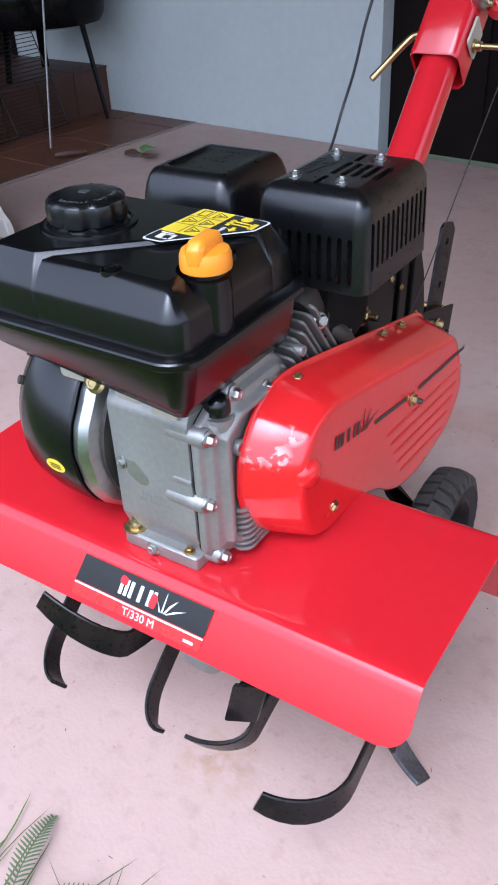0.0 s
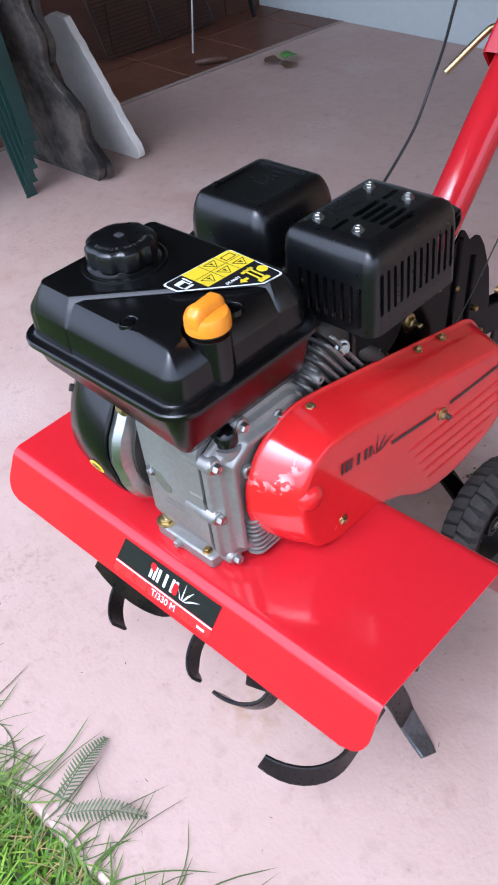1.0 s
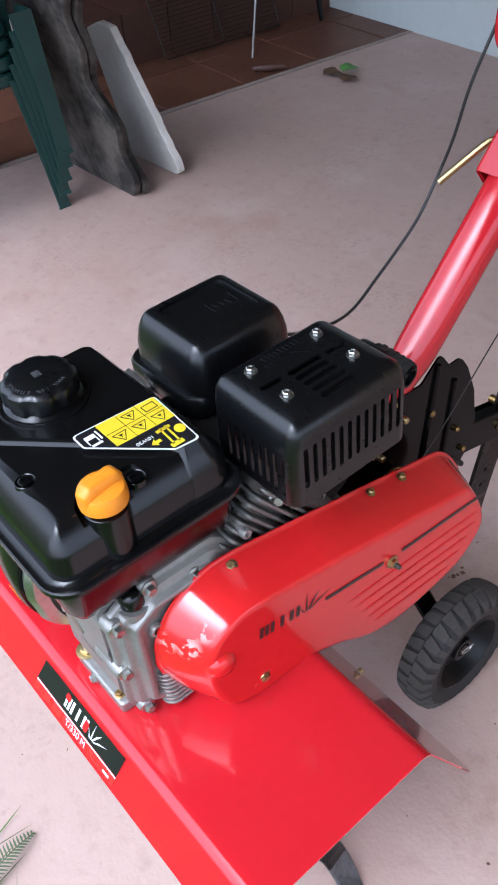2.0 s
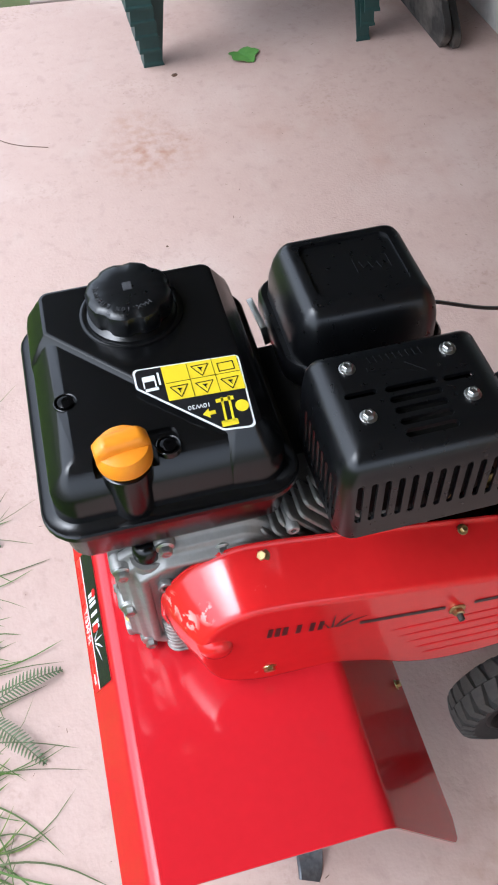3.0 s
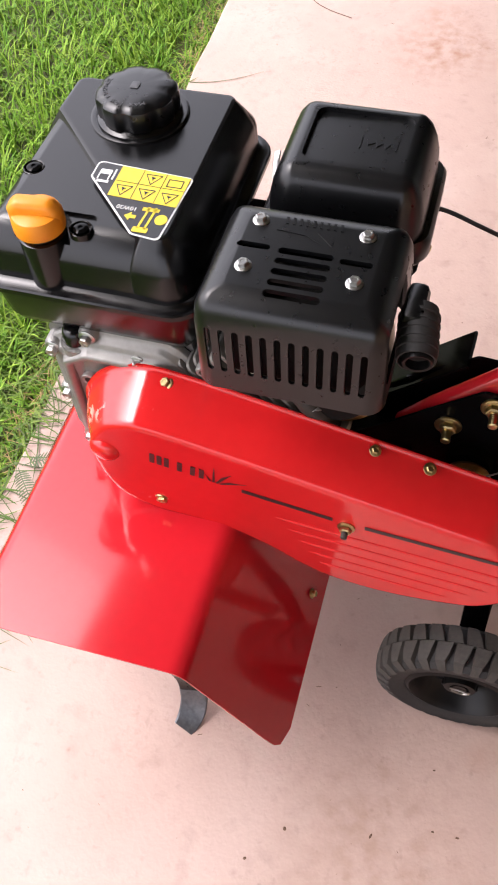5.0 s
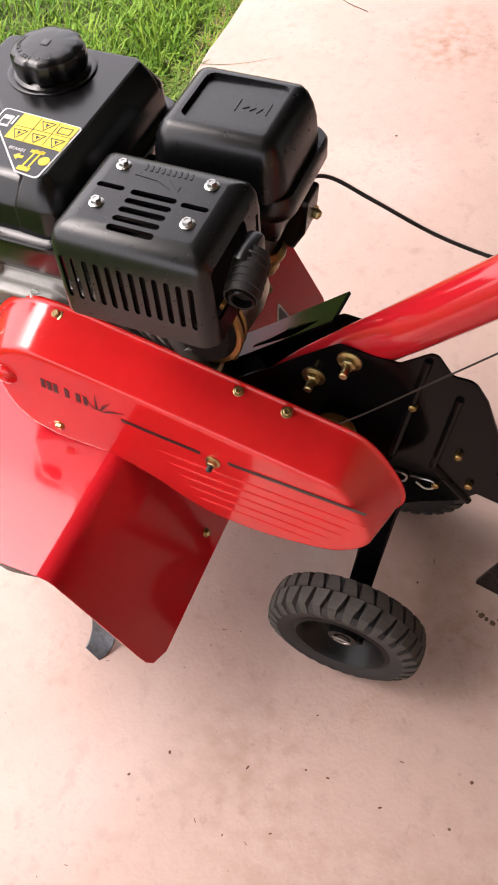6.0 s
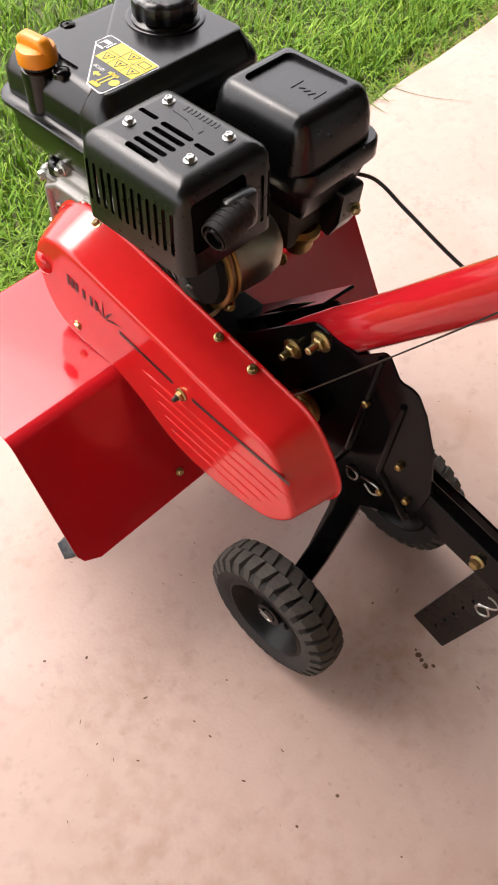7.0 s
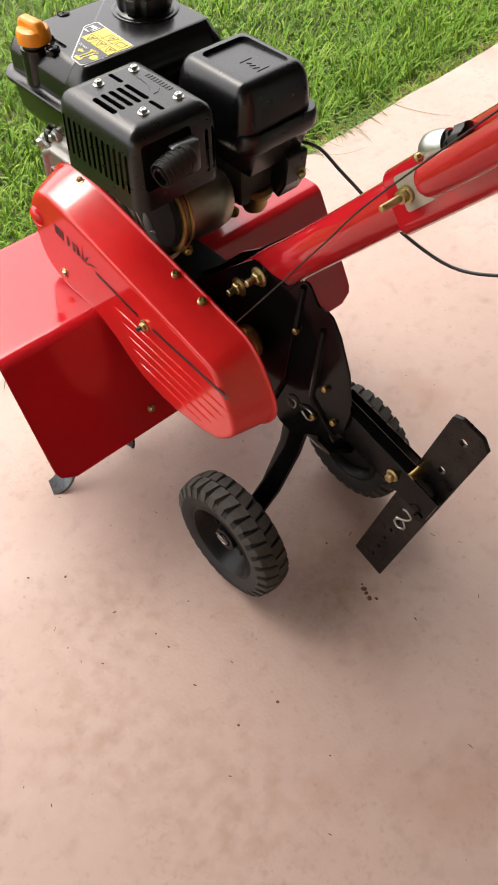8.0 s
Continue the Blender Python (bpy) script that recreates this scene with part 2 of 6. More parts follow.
GROUT = surface("grout", (0.34, 0.27, 0.23), (0.26, 0.20, 0.17), 0.8, 0.9, big=6, small=80)
BRICK = surface("brown_plinth_tile", (0.085, 0.034, 0.021), (0.055, 0.022, 0.014), 0.45, 0.6, big=5, small=60, bump=0.15, bump_scale=120, vary=0.15)
GREEN_PLASTIC = surface("green_garden_plastic", (0.006, 0.030, 0.026), (0.012, 0.048, 0.042), 0.4, 0.55, big=8, small=120, bump=0.08, bump_scale=500)
DARK_SLAB = surface("weathered_dark_slab", (0.085, 0.072, 0.060), (0.012, 0.010, 0.008), 0.7, 0.85, big=9, small=40, bump=0.5, bump_scale=50, contrast=0.28)
WHITE_SLAB = surface("white_marble_slab", (0.74, 0.71, 0.65), (0.56, 0.53, 0.48), 0.5, 0.65, big=6, small=50, bump=0.2, bump_scale=90)
CEILING = surface("roof_boards", (0.13, 0.10, 0.075), (0.09, 0.07, 0.052), 0.6, 0.7, big=2, small=30)
LEAF = surface("leaf_green", (0.07, 0.20, 0.035), (0.11, 0.26, 0.05), 0.5, 0.6, big=40, small=200)
DRY_LEAF = surface("dry_leaf", (0.36, 0.26, 0.10), (0.24, 0.16, 0.06), 0.7, 0.8, big=40, small=200)
BROWN_BIT = surface("brown_debris", (0.07, 0.035, 0.018), (0.12, 0.06, 0.03), 0.7, 0.8, big=60, small=200)


def blade_material(name, a, b, tip):
    m = surface(name, a, b, 0.55, 0.7, big=3.0, small=20, spec=0.2)
    n, l = m.node_tree.nodes, m.node_tree.links
    p = n["Principled BSDF"]
    base = p.inputs["Base Color"].links[0].from_socket
    geo, mx, mr = n.new("ShaderNodeNewGeometry"), n.new("ShaderNodeMix"), n.new("ShaderNodeMapRange")
    mx.data_type = "RGBA"
    mx.inputs["B"].default_value = (*tip, 1)
    mr.inputs["From Min"].default_value = 0.25
    mr.inputs["To Max"].default_value = 0.8
    l.new(geo.outputs["Random Per Island"], mr.inputs["Value"])
    l.new(mr.outputs[0], mx.inputs["Factor"])
    l.new(base, mx.inputs["A"])
    l.new(mx.outputs["Result"], p.inputs["Base Color"])
    p.inputs["Transmission Weight"].default_value = 0.0
    return m


# darker copy of the lawn green: shade at the edge is in its colour
EDGE_GRASS = blade_material("edge_grass_blades", (0.09, 0.17, 0.020), (0.055, 0.11, 0.014), (0.18, 0.24, 0.05))
CLOVER = blade_material("clover_leaves", (0.08, 0.20, 0.018), (0.06, 0.15, 0.014), (0.12, 0.25, 0.03))
GRASS = blade_material("grass_blades", (0.125, 0.27, 0.014), (0.065, 0.165, 0.009), (0.25, 0.37, 0.042))
WEED = blade_material("weed_stems", (0.09, 0.17, 0.03), (0.07, 0.12, 0.03), (0.09, 0.075, 0.05))
FERN = surface("grey_green_leaf", (0.10, 0.14, 0.06), (0.07, 0.10, 0.045), 0.6, 0.7, big=40, small=200)


# ---- mesh tools ----
def catmull(pts, n=6):
    """A smooth line through the points."""
    P = [Vector(p) for p in pts]
    P = [2 * P[0] - P[1]] + P + [2 * P[-1] - P[-2]]
    out = []
    for i in range(1, len(P) - 2):
        a, b, c, d = P[i - 1], P[i], P[i + 1], P[i + 2]
        for k in range(n):
            t = k / n
            out.append(0.5 * (2 * b + (c - a) * t + (2 * a - 5 * b + 4 * c - d) * t * t + (3 * b - a - 3 * c + d) * t ** 3))
    out.append(P[-2])
    return out


def area(poly):
    return 0.5 * sum(a[0] * b[1] - b[0] * a[1] for a, b in zip(poly, poly[1:] + poly[:1]))


class Outline(list):
    """Points round a shape, with the corners and radii they came from."""


def rpoly(pts, r, n=5):
    """A polygon with rounded corners, anticlockwise. r: one radius, or one for each corner."""
    P = [Vector(p[:2]) for p in pts]
    R = list(r) if isinstance(r, (list, tuple)) else [r] * len(P)
    if area([tuple(p) for p in P]) < 0:
        P, R = P[::-1], R[::-1]
    out = Outline()
    for i, p in enumerate(P):
        a, b = (P[i - 1] - p), (P[(i + 1) % len(P)] - p)
        la, lb = a.length, b.length
        a, b = a / la, b / lb
        half = math.acos(max(-1, min(1, a.dot(b)))) / 2
        cut = min(R[i] / max(math.tan(half), 1e-4), la * 0.49, lb * 0.49)
        p0, p1 = p + a * cut, p + b * cut
        for k in range(n + 1):
            t = k / n
            w = 0.62
            d = (1 - t) ** 2 + 2 * w * t * (1 - t) + t * t
            out.append(tuple((p0 * (1 - t) ** 2 + 2 * w * p * t * (1 - t) + p1 * t * t) / d))
    out.corners, out.radii, out.steps = P, R, n
    return out


def rect(x0, x1, y0, y1, r, n=5):
    return rpoly([(x0, y0), (x1, y0), (x1, y1), (x0, y1)], r, n)


def inset(poly, d):
    """The shape drawn in by d (or out, if d is negative)."""
    if isinstance(poly, Outline):
        P, moved, radii = poly.corners, [], []
        for i, p in enumerate(P):
            a, b = (p - P[i - 1]).normalized(), (P[(i + 1) % len(P)] - p).normalized()
            na, nb = Vector((-a.y, a.x)), Vector((-b.y, b.x))
            moved.append(p + (na + nb) * d / max(1 + na.dot(nb), 0.2))
            turn = a.x * b.y - a.y * b.x
            radii.append(max(poly.radii[i] - (d if turn > 0 else -d), 0.004 if d > 0 else 0.0))
        return rpoly(moved, radii, poly.steps)
    out = []
    for i, p in enumerate(poly):
        a, b = Vector(poly[i - 1]), Vector(poly[(i + 1) % len(poly)])
        t = (b - a).normalized()
        out.append((p[0] - t.y * d, p[1] + t.x * d))
    return out


def shell(bm, outline, rings, put, cap0=True, cap1=True):
    """Joins copies of an outline, each at a height and drawn in by a distance. put(u, v, h) gives the place."""
    rows = []
    for h, d in rings:
        rows.append([bm.verts.new(put(u, v, h)) for u, v in (inset(outline, d) if d else outline)])
    if cap1 and len(rings) > 3:
        # a narrow rim keeps the cap flat to the light
        h, d = rings[-1]
        rows.append([bm.verts.new(put(u, v, h)) for u, v in inset(outline, d + 0.0012)])
    for a, b in zip(rows, rows[1:]):
        for i in range(len(a)):
            bm.faces.new((a[i - 1], a[i], b[i], b[i - 1]))
    if cap0:
        bm.faces.new(rows[0])
    if cap1:
        bm.faces.new(rows[-1])
    return rows


def up(u, v, h):
    return (u, v, h)


def along_x(u, v, h):
    return (h, u, v)


def along_y(u, v, h):
    return (u, h, v)


def box(bm, x0, x1, y0, y1, z0, z1, b=0.0, seg=2):
    m = Matrix.LocRotScale(((x0 + x1) / 2, (y0 + y1) / 2, (z0 + z1) / 2), None, (abs(x1 - x0), abs(y1 - y0), abs(z1 - z0)))
    g = bmesh.ops.create_cube(bm, size=1, matrix=m)
    if b:
        bmesh.ops.bevel(bm, geom=list({e for v in g["verts"] for e in v.link_edges}), offset=b, segments=seg, affect="EDGES", profile=0.5)


def basis(axis):
    a = Vector(axis).normalized()
    s = a.cross(Vector((0, 0, 1)) if abs(a.z) < 0.9 else Vector((1, 0, 0))).normalized()
    return a, s, a.cross(s)


def lathe(bm, profile, at, axis, n=28, wave=None):
    """Turns (radius, height) pairs about an axis. wave(angle) scales the radius."""
    a, s, t = basis(axis)
    at = Vector(at)
    rows = []
    for r, h in profile:
        row = []
        for k in range(n):
            w = 2 * math.pi * k / n
            q = r * (wave(w) if wave else 1)
            row.append(bm.verts.new(at + a * h + s * (q * math.cos(w)) + t * (q * math.sin(w))))
        rows.append(row)
    for p, q in zip(rows, rows[1:]):
        for i in range(n):
            bm.faces.new((p[i - 1], p[i], q[i], q[i - 1]))
    bm.faces.new(rows[0])
    bm.faces.new(rows[-1])


def tube(bm, pts, r, n=10):
    """A round bar along a line. r: one radius, or one for each point."""
    P = [Vector(p) for p in pts]
    R = list(r) if isinstance(r, (list, tuple)) else [r] * len(P)
    d = (P[1] - P[0]).normalized()
    s = basis(d)[1]
    rows = []
    for i, p in enumerate(P):
        d = (P[min(i + 1, len(P) - 1)] - P[max(i - 1, 0)]).normalized()
        s = (s - d * s.dot(d)).normalized()
        t = d.cross(s)
        rows.append([bm.verts.new(p + (s * math.cos(w) + t * math.sin(w)) * R[i]) for w in (2 * math.pi * k / n for k in range(n))])
    for a, b in zip(rows, rows[1:]):
        for i in range(n):
            bm.faces.new((a[i - 1], a[i], b[i], b[i - 1]))
    bm.faces.new(rows[0])
    bm.faces.new(rows[-1])


def bar(bm, pts, wide, width, thick):
    """A flat bar along a line; wide(i): the direction of its width; width: one, or one for each point."""
    P = [Vector(p) for p in pts]
    W = list(width) if isinstance(width, (list, tuple)) else [width] * len(P)
    rows = []
    for i, p in enumerate(P):
        d = (P[min(i + 1, len(P) - 1)] - P[max(i - 1, 0)]).normalized()
        w = Vector(wide(i))
        w = (w - d * w.dot(d)).normalized()
        t = d.cross(w).normalized() * thick / 2
        w = w * W[i] / 2
        c = thick * 0.3
        e = w.normalized() * c
        k = t.normalized() * min(c, thick * 0.25)
        rows.append([bm.verts.new(p + q) for q in (w - e + t, w + t - k, w - t + k, w - e - t, -w + e - t, -w - t + k, -w + t - k, -w + e + t)])
    for a, b in zip(rows, rows[1:]):
        for i in range(8):
            bm.faces.new((a[i - 1], a[i], b[i], b[i - 1]))
    bm.faces.new(rows[0])
    bm.faces.new(rows[-1])


def hexbolt(bm, at, axis, r=0.005, h=0.005, washer=True):
    a, s, t = basis(axis)
    at = Vector(at)
    if washer:
        lathe(bm, [(r * 1.45, 0), (r * 1.45, h * 0.18), (r * 1.2, h * 0.3)], at, axis, 16)
    rows = []
    for q, z in ((r, h * 0.2), (r, h * 0.85), (r * 0.8, h), (r * 0.5, h), (r * 0.45, h * 0.9)):
        rows.append([bm.verts.new(at + a * z + (s * math.cos(k * math.pi / 3) + t * math.sin(k * math.pi / 3)) * q) for k in range(6)])
    for p, q in zip(rows, rows[1:]):
        for i in range(6):
            bm.faces.new((p[i - 1], p[i], q[i], q[i - 1]))
    bm.faces.new(rows[0])
    bm.faces.new(rows[-1])


ORIGIN = {}


def finish(name, bm, material, smooth=38):
    bmesh.ops.remove_doubles(bm, verts=bm.verts, dist=1e-6)
    bmesh.ops.recalc_face_normals(bm, faces=bm.faces)
    me = bpy.data.meshes.new(name)
    bm.to_mesh(me)
    bm.free()
    me.materials.append(material)
    me.polygons.foreach_set("use_smooth", [smooth > 0] * len(me.polygons))
    if smooth:
        me.set_sharp_from_angle(angle=radians(smooth))
    return me


def hang(name, me, parent=None, label=""):
    """Links a mesh in world places as an object whose origin is its own middle."""
    co = np.empty(len(me.vertices) * 3)
    me.vertices.foreach_get("co", co)
    co = co.reshape(-1, 3)
    c = Vector(((co.min(0) + co.max(0)) / 2).tolist())
    if parent is None:
        c.z = co.min(0)[2].item()
    me.transform(Matrix.Translation(-c))
    ob = new(name, me)
    ORIGIN[ob.name] = c
    ob.location = c - (ORIGIN[parent.name] if parent else Vector())
    ob.parent = parent
    if label:
        ob["label"] = label
    return ob


def part(name, bm, material, parent, label="", smooth=38):
    return hang(name, finish(name, bm, material, smooth), parent, label)


def thing(name, at, label, category, **tags):
    ob = new(name)
    ob.empty_display_size = 0.1
    ob.location = at
    ORIGIN[ob.name] = Vector(at)
    return tagged(ob, label, category, **tags)


def solid(name, bm, material, label, category, smooth=38, **tags):
    return tagged(hang(name, finish(name, bm, material, smooth)), label, category, **tags)


def carve(me, cutter_bm):
    """The mesh with another one cut out of it."""
    bmesh.ops.recalc_face_normals(cutter_bm, faces=cutter_bm.faces)
    cut_me = bpy.data.meshes.new("cut")
    cutter_bm.to_mesh(cut_me)
    cutter_bm.free()
    a, b = new("carved", me), new("cutter", cut_me)
    mod = a.modifiers.new("cut", "BOOLEAN")
    mod.operation, mod.object, mod.solver = "DIFFERENCE", b, "EXACT"
    done = bpy.data.meshes.new_from_object(a.evaluated_get(bpy.context.evaluated_depsgraph_get()))
    bpy.data.objects.remove(a)
    bpy.data.objects.remove(b)
    return done


def lettering(name, text, size, m, material, parent, label=""):
    cu = bpy.data.curves.new(name, "FONT")
    cu.body, cu.size, cu.extrude, cu.align_x, cu.align_y = text, size, 0.0002, "CENTER", "CENTER"
    ob = new(name, cu)
    me = bpy.data.meshes.new_from_object(ob.evaluated_get(bpy.context.evaluated_depsgraph_get()))
    bpy.data.objects.remove(ob)
    me.transform(m)
    me.materials.clear()
    me.materials.append(material)
    return hang(name, me, parent, label)


def flat(bm, pts, put, lift, thick=0.0003):
    """A thin piece of print: a polygon in a surface's own (u, v), lifted off it."""
    P = pts if area(pts) > 0 else pts[::-1]
    shell(bm, P, [(lift, 0), (lift + thick, 0)], put)


# ---- the setting ----
TURN = -5.5
TURNED = Matrix.Rotation(radians(TURN), 4, "Z")


def house(x, y, z=0.0):
    """Places in the house's own grid, which stands a little askew to the machine; the wall's foot is y = 0."""
    p = TURNED @ Vector((x, y, 0)) + Vector((-1.5, 2.937, z))
    return (p.x, p.y, p.z)


def block(bm, x0, x1, y0, y1, z0, z1):
    c = [bm.verts.new(house(x, y, z)) for z in (z0, z1) for x, y in ((x0, y0), (x1, y0), (x1, y1), (x0, y1))]
    for f in ((0, 1, 2, 3), (4, 5, 6, 7), (0, 1, 5, 4), (1, 2, 6, 5), (2, 3, 7, 6), (3, 0, 4, 7)):
        bm.faces.new([c[i] for i in f])


KERB = -0.613


def lawn_edge(x):
    """Where the slab ends and the lawn begins: a line a little askew to the machine."""
    return -0.180 + 0.054 * min(x, 0.3)



def build_floor():
    rng = random.Random(4)
    bm = bmesh.new()
    x0 = house(KERB, -3.27)[0]
    front = [(x, lawn_edge(x) + rng.uniform(-0.006, 0.006)) for x in (x0 + (5.2 - x0) * i / 60 for i in range(61))]
    back = [(5.2, house(6.8, 0.0)[1] - 0.02), house(KERB, 0.0)[:2]]
    outline = front + back
    shell(bm, outline, [(-0.12, 0.0), (-0.006, 0.0), (0.0, 0.006)], up)
    solid("floor", bm, FLOOR, "worn pink-painted concrete patio slab with scuffs and specks", "floor", smooth=20, kind="structure")


def build_ground():
    bm = bmesh.new()
    xs = sorted([-150, -60, -25, -12] + [-6 + 0.4 * i for i in range(24)] + [8, 16, 40, 150])
    ys = sorted([-150, -60, -25, -12, -8, -5] + [-3.4 + 0.2 * i for i in range(17)] + [0.4, 6, 20, 60, 150])
    grid = []
    for y in ys:
        row = []
        for x in xs:
            z = -0.045 + (0.02 * noise.noise((x * 0.8, y * 0.8, 0)) if abs(x) < 10 and -5 < y < -0.3 else 0) - (0.03 if y > 0.2 else 0)
            row.append(bm.verts.new((x, y, z)))
        grid.append(row)
    for a, b in zip(grid, grid[1:]):
        for i in range(len(xs) - 1):
            bm.faces.new((a[i], a[i + 1], b[i + 1], b[i]))
    solid("ground", bm, SOIL, "soil and thatch of the lawn beside the patio", "ground", kind="structure")


def build_walls():
    bm = bmesh.new()
    # white wall up to the door opening, a lintel over it, and the wall beyond
    block(bm, -1.9, 0.40, 0.0, 0.2, -0.1, 2.62)
    block(bm, 0.40, 1.30, 0.0, 0.2, 2.08, 2.62)
    solid("wall_north", bm, WALL, "cool white painted house wall with scuffed foot", "wall", smooth=0, kind="structure")
    # plain wall, partly out of view, added to keep the tiled corner dark
    bm = bmesh.new()
    block(bm, -3.0, -2.8, -2.85, 0.2, -0.1, 2.62)
    block(bm, -2.8, -1.9, 0.0, 0.2, -0.1, 2.62)
    solid("wall_west", bm, DOOR_WOOD, "plain near-black wall that closes the dark end behind the tiled corner", "wall", smooth=0, kind="structure")
    # unseen roof; its height and edge set the sky light and reflections below
    bm = bmesh.new()
    block(bm, -3.0, 5.4, -3.50, 0.3, 2.62, 2.74)
    solid("ceiling", bm, CEILING, "brown porch roof out of view, sized to hold sky light off the patio", "ceiling", smooth=0, kind="structure")
    # added wall, out of view: a warm reflector for the shaded side
    bm = bmesh.new()
    block(bm, 1.30, 5.4, 0.0, 0.2, -0.1, 2.62)
    solid("bounce_wall", bm, BOUNCE_WALL, "plain ochre wall out of view beyond the door, added to bounce warm light", "wall", smooth=0, kind="structure")
    door = thing("door_1", house(0.85, 0.06), "closed dark brown wooden door in the white wall", "door", kind="structure")
    bm = bmesh.new()
    block(bm, 0.40, 1.30, 0.08, 0.13, -0.01, 2.08)
    part("panel", bm, DOOR_WOOD, door, smooth=0)
    for x0, x1 in ((0.48, 0.82), (0.88, 1.22)):
        for z0, z1 in ((0.15, 0.95), (1.1, 1.95)):
            bm = bmesh.new()
            block(bm, x0, x1, 0.065, 0.08, z0, z1)
            part("raised_panel", bm, DOOR_WOOD, door, smooth=0)


def build_tiles():
    base = thing("tiled_floor", house(-1.0, -1.2), "terracotta tile floor with pale joints", "floor", kind="structure")
    bm = bmesh.new()
    block(bm, -2.8, KERB + 0.0, -2.9, 0.0, -0.12, -0.012)
    part("grout_bed", bm, GROUT, base, "pale grout bed", smooth=0)
    bm = bmesh.new()
    block(bm, KERB - 0.028, KERB - 0.002, -2.9, 0.0, -0.1, 0.001)
    part("edge_strip", bm, GROUT, base, "pale cement strip between tiles and slab", smooth=0)
    size = 0.375
    bm = bmesh.new()
    shell(bm, rect(-size / 2 + 0.003, size / 2 - 0.003, -size / 2 + 0.003, size / 2 - 0.003, 0.006, 2), [(-0.01, 0), (0.006, 0), (0.009, 0.003)], up)
    me = finish("tile", bm, TILE, 30)
    for i in range(3):
        for j in range(8):
            t = new("tile", me)
            t.parent = base
            x, y, z = house(KERB - 0.03 - size * (i + 0.5), -0.14 - size * (j - 0.5))
            t.location = Vector((x, y, -0.009)) - ORIGIN[base.name]
            t.rotation_euler = (0, 0, radians(TURN))
    # low tiled plinth at the end of the tiles
    plinth = thing("plinth", house(-1.4, -0.6), "low brown-tiled step along the end of the porch", "step", kind="structure")
    bm = bmesh.new()
    block(bm, -2.0, -1.22, -1.35, 0.0, -0.05, 0.195)
    part("core", bm, GROUT, plinth, smooth=0)
    for j in range(6):
        bm = bmesh.new()
        block(bm, -1.222, -1.205, -1.345 + 0.225 * j, -1.125 + 0.225 * j, 0.0, 0.2)
        part("facing_tile", bm, BRICK, plinth, smooth=0)
        bm = bmesh.new()
        block(bm, -2.0, -1.2, -1.345 + 0.225 * j, -1.125 + 0.225 * j, 0.2, 0.212)
        part("top_tile", bm, BRICK, plinth, smooth=0)


build_floor()
build_ground()
build_walls()
build_tiles()

# ---- the tiller ----
tiller = thing("garden_tiller", (-0.028, 0.35, 0.0), "red and black petrol garden tiller with transport wheels on the patio", "garden tiller")
XL, XR, XM = -0.350, 0.284, -0.028

# red shield over the tines
LIP, RIDGE, BACK, SKIRT = Vector((0.030, 0.326)), Vector((0.062, 0.386)), Vector((0.290, 0.389)), Vector((0.391, 0.207))


def bend(a, p, b, r, n=8):
    u, v = (a - p).normalized(), (b - p).normalized()
    cut = r / math.tan(math.acos(u.dot(v)) / 2)
    p0, p1 = p + u * cut, p + v * cut
    return [p0 * (1 - t) ** 2 + 2 * p * t * (1 - t) + p1 * t * t for t in (k / n for k in range(n + 1))]


def build_shield():
    lip = [LIP + (RIDGE - LIP) * k / 10 * 0.6 for k in range(10)]
    skirt = [BACK + (SKIRT - BACK) * (0.25 + 0.75 * k / 14) for k in range(15)]
    fold = bend(LIP, RIDGE, BACK, 0.019, 14)
    rear = bend(RIDGE, BACK, SKIRT, 0.024)
    flat_way, skirt_way = (BACK - RIDGE).normalized(), (SKIRT - BACK).normalized()
    near = [fold[0] + (LIP - RIDGE).normalized() * k for k in (0.004, 0.0012)]
    line = lip + near + fold + [fold[-1] + flat_way * k for k in (0.0012, 0.004)] + [RIDGE + (BACK - RIDGE) * k / 8 for k in range(2, 7)] + [rear[0] - flat_way * k for k in (0.004, 0.0012)] + rear + [rear[-1] + skirt_way * k for k in (0.0012, 0.004)] + skirt
    length = [0.0]
    for a, b in zip(line, line[1:]):
        length.append(length[-1] + (b - a).length)
    bm = bmesh.new()
    rows = []
    for i, p in enumerate(line):
        d = (line[min(i + 1, len(line) - 1)] - line[max(i - 1, 0)]).normalized()
        nrm = Vector((-d.y, d.x))
        e = min(length[i], length[-1] - length[i])
        rc = 0.028
        cut = rc - math.sqrt(max(0, rc * rc - (rc - e) ** 2)) if e < rc else 0.0
        row = []
        for side in (0, 1):
            q = p - nrm * 0.0022 * side
            xs = [XL + cut + (XR - XL - 2 * cut) * k / 14 for k in range(15)]
            row.append([bm.verts.new((x, q.x, q.y)) for x in xs])
        rows.append(row)
    for a, b in zip(rows, rows[1:]):
        for s in (0, 1):
            for i in range(14):
                bm.faces.new((a[s][i], a[s][i + 1], b[s][i + 1], b[s][i]))
        for i in (0, 14):
            bm.faces.new((a[0][i], b[0][i], b[1][i], a[1][i]))
    for r in (rows[0], rows[-1]):
        for i in range(14):
            bm.faces.new((r[0][i], r[0][i + 1], r[1][i + 1], r[1][i]))
    return part("shield", bm, RED, tiller, "glossy red sheet-metal tine shield", smooth=50)


shield = build_shield()
for x in (0.101, -0.160):
    bm = bmesh.new()
    p = BACK + (SKIRT - BACK) * 0.86
    hexbolt(bm, (x, p.x + 0.001, p.y + 0.001), (0, 0.9, 0.43), 0.0042, 0.006)
    part("bolt", bm, BRASS, shield, "yellow zinc bolt in the skirt")
SLOPE = (SKIRT - BACK).normalized()
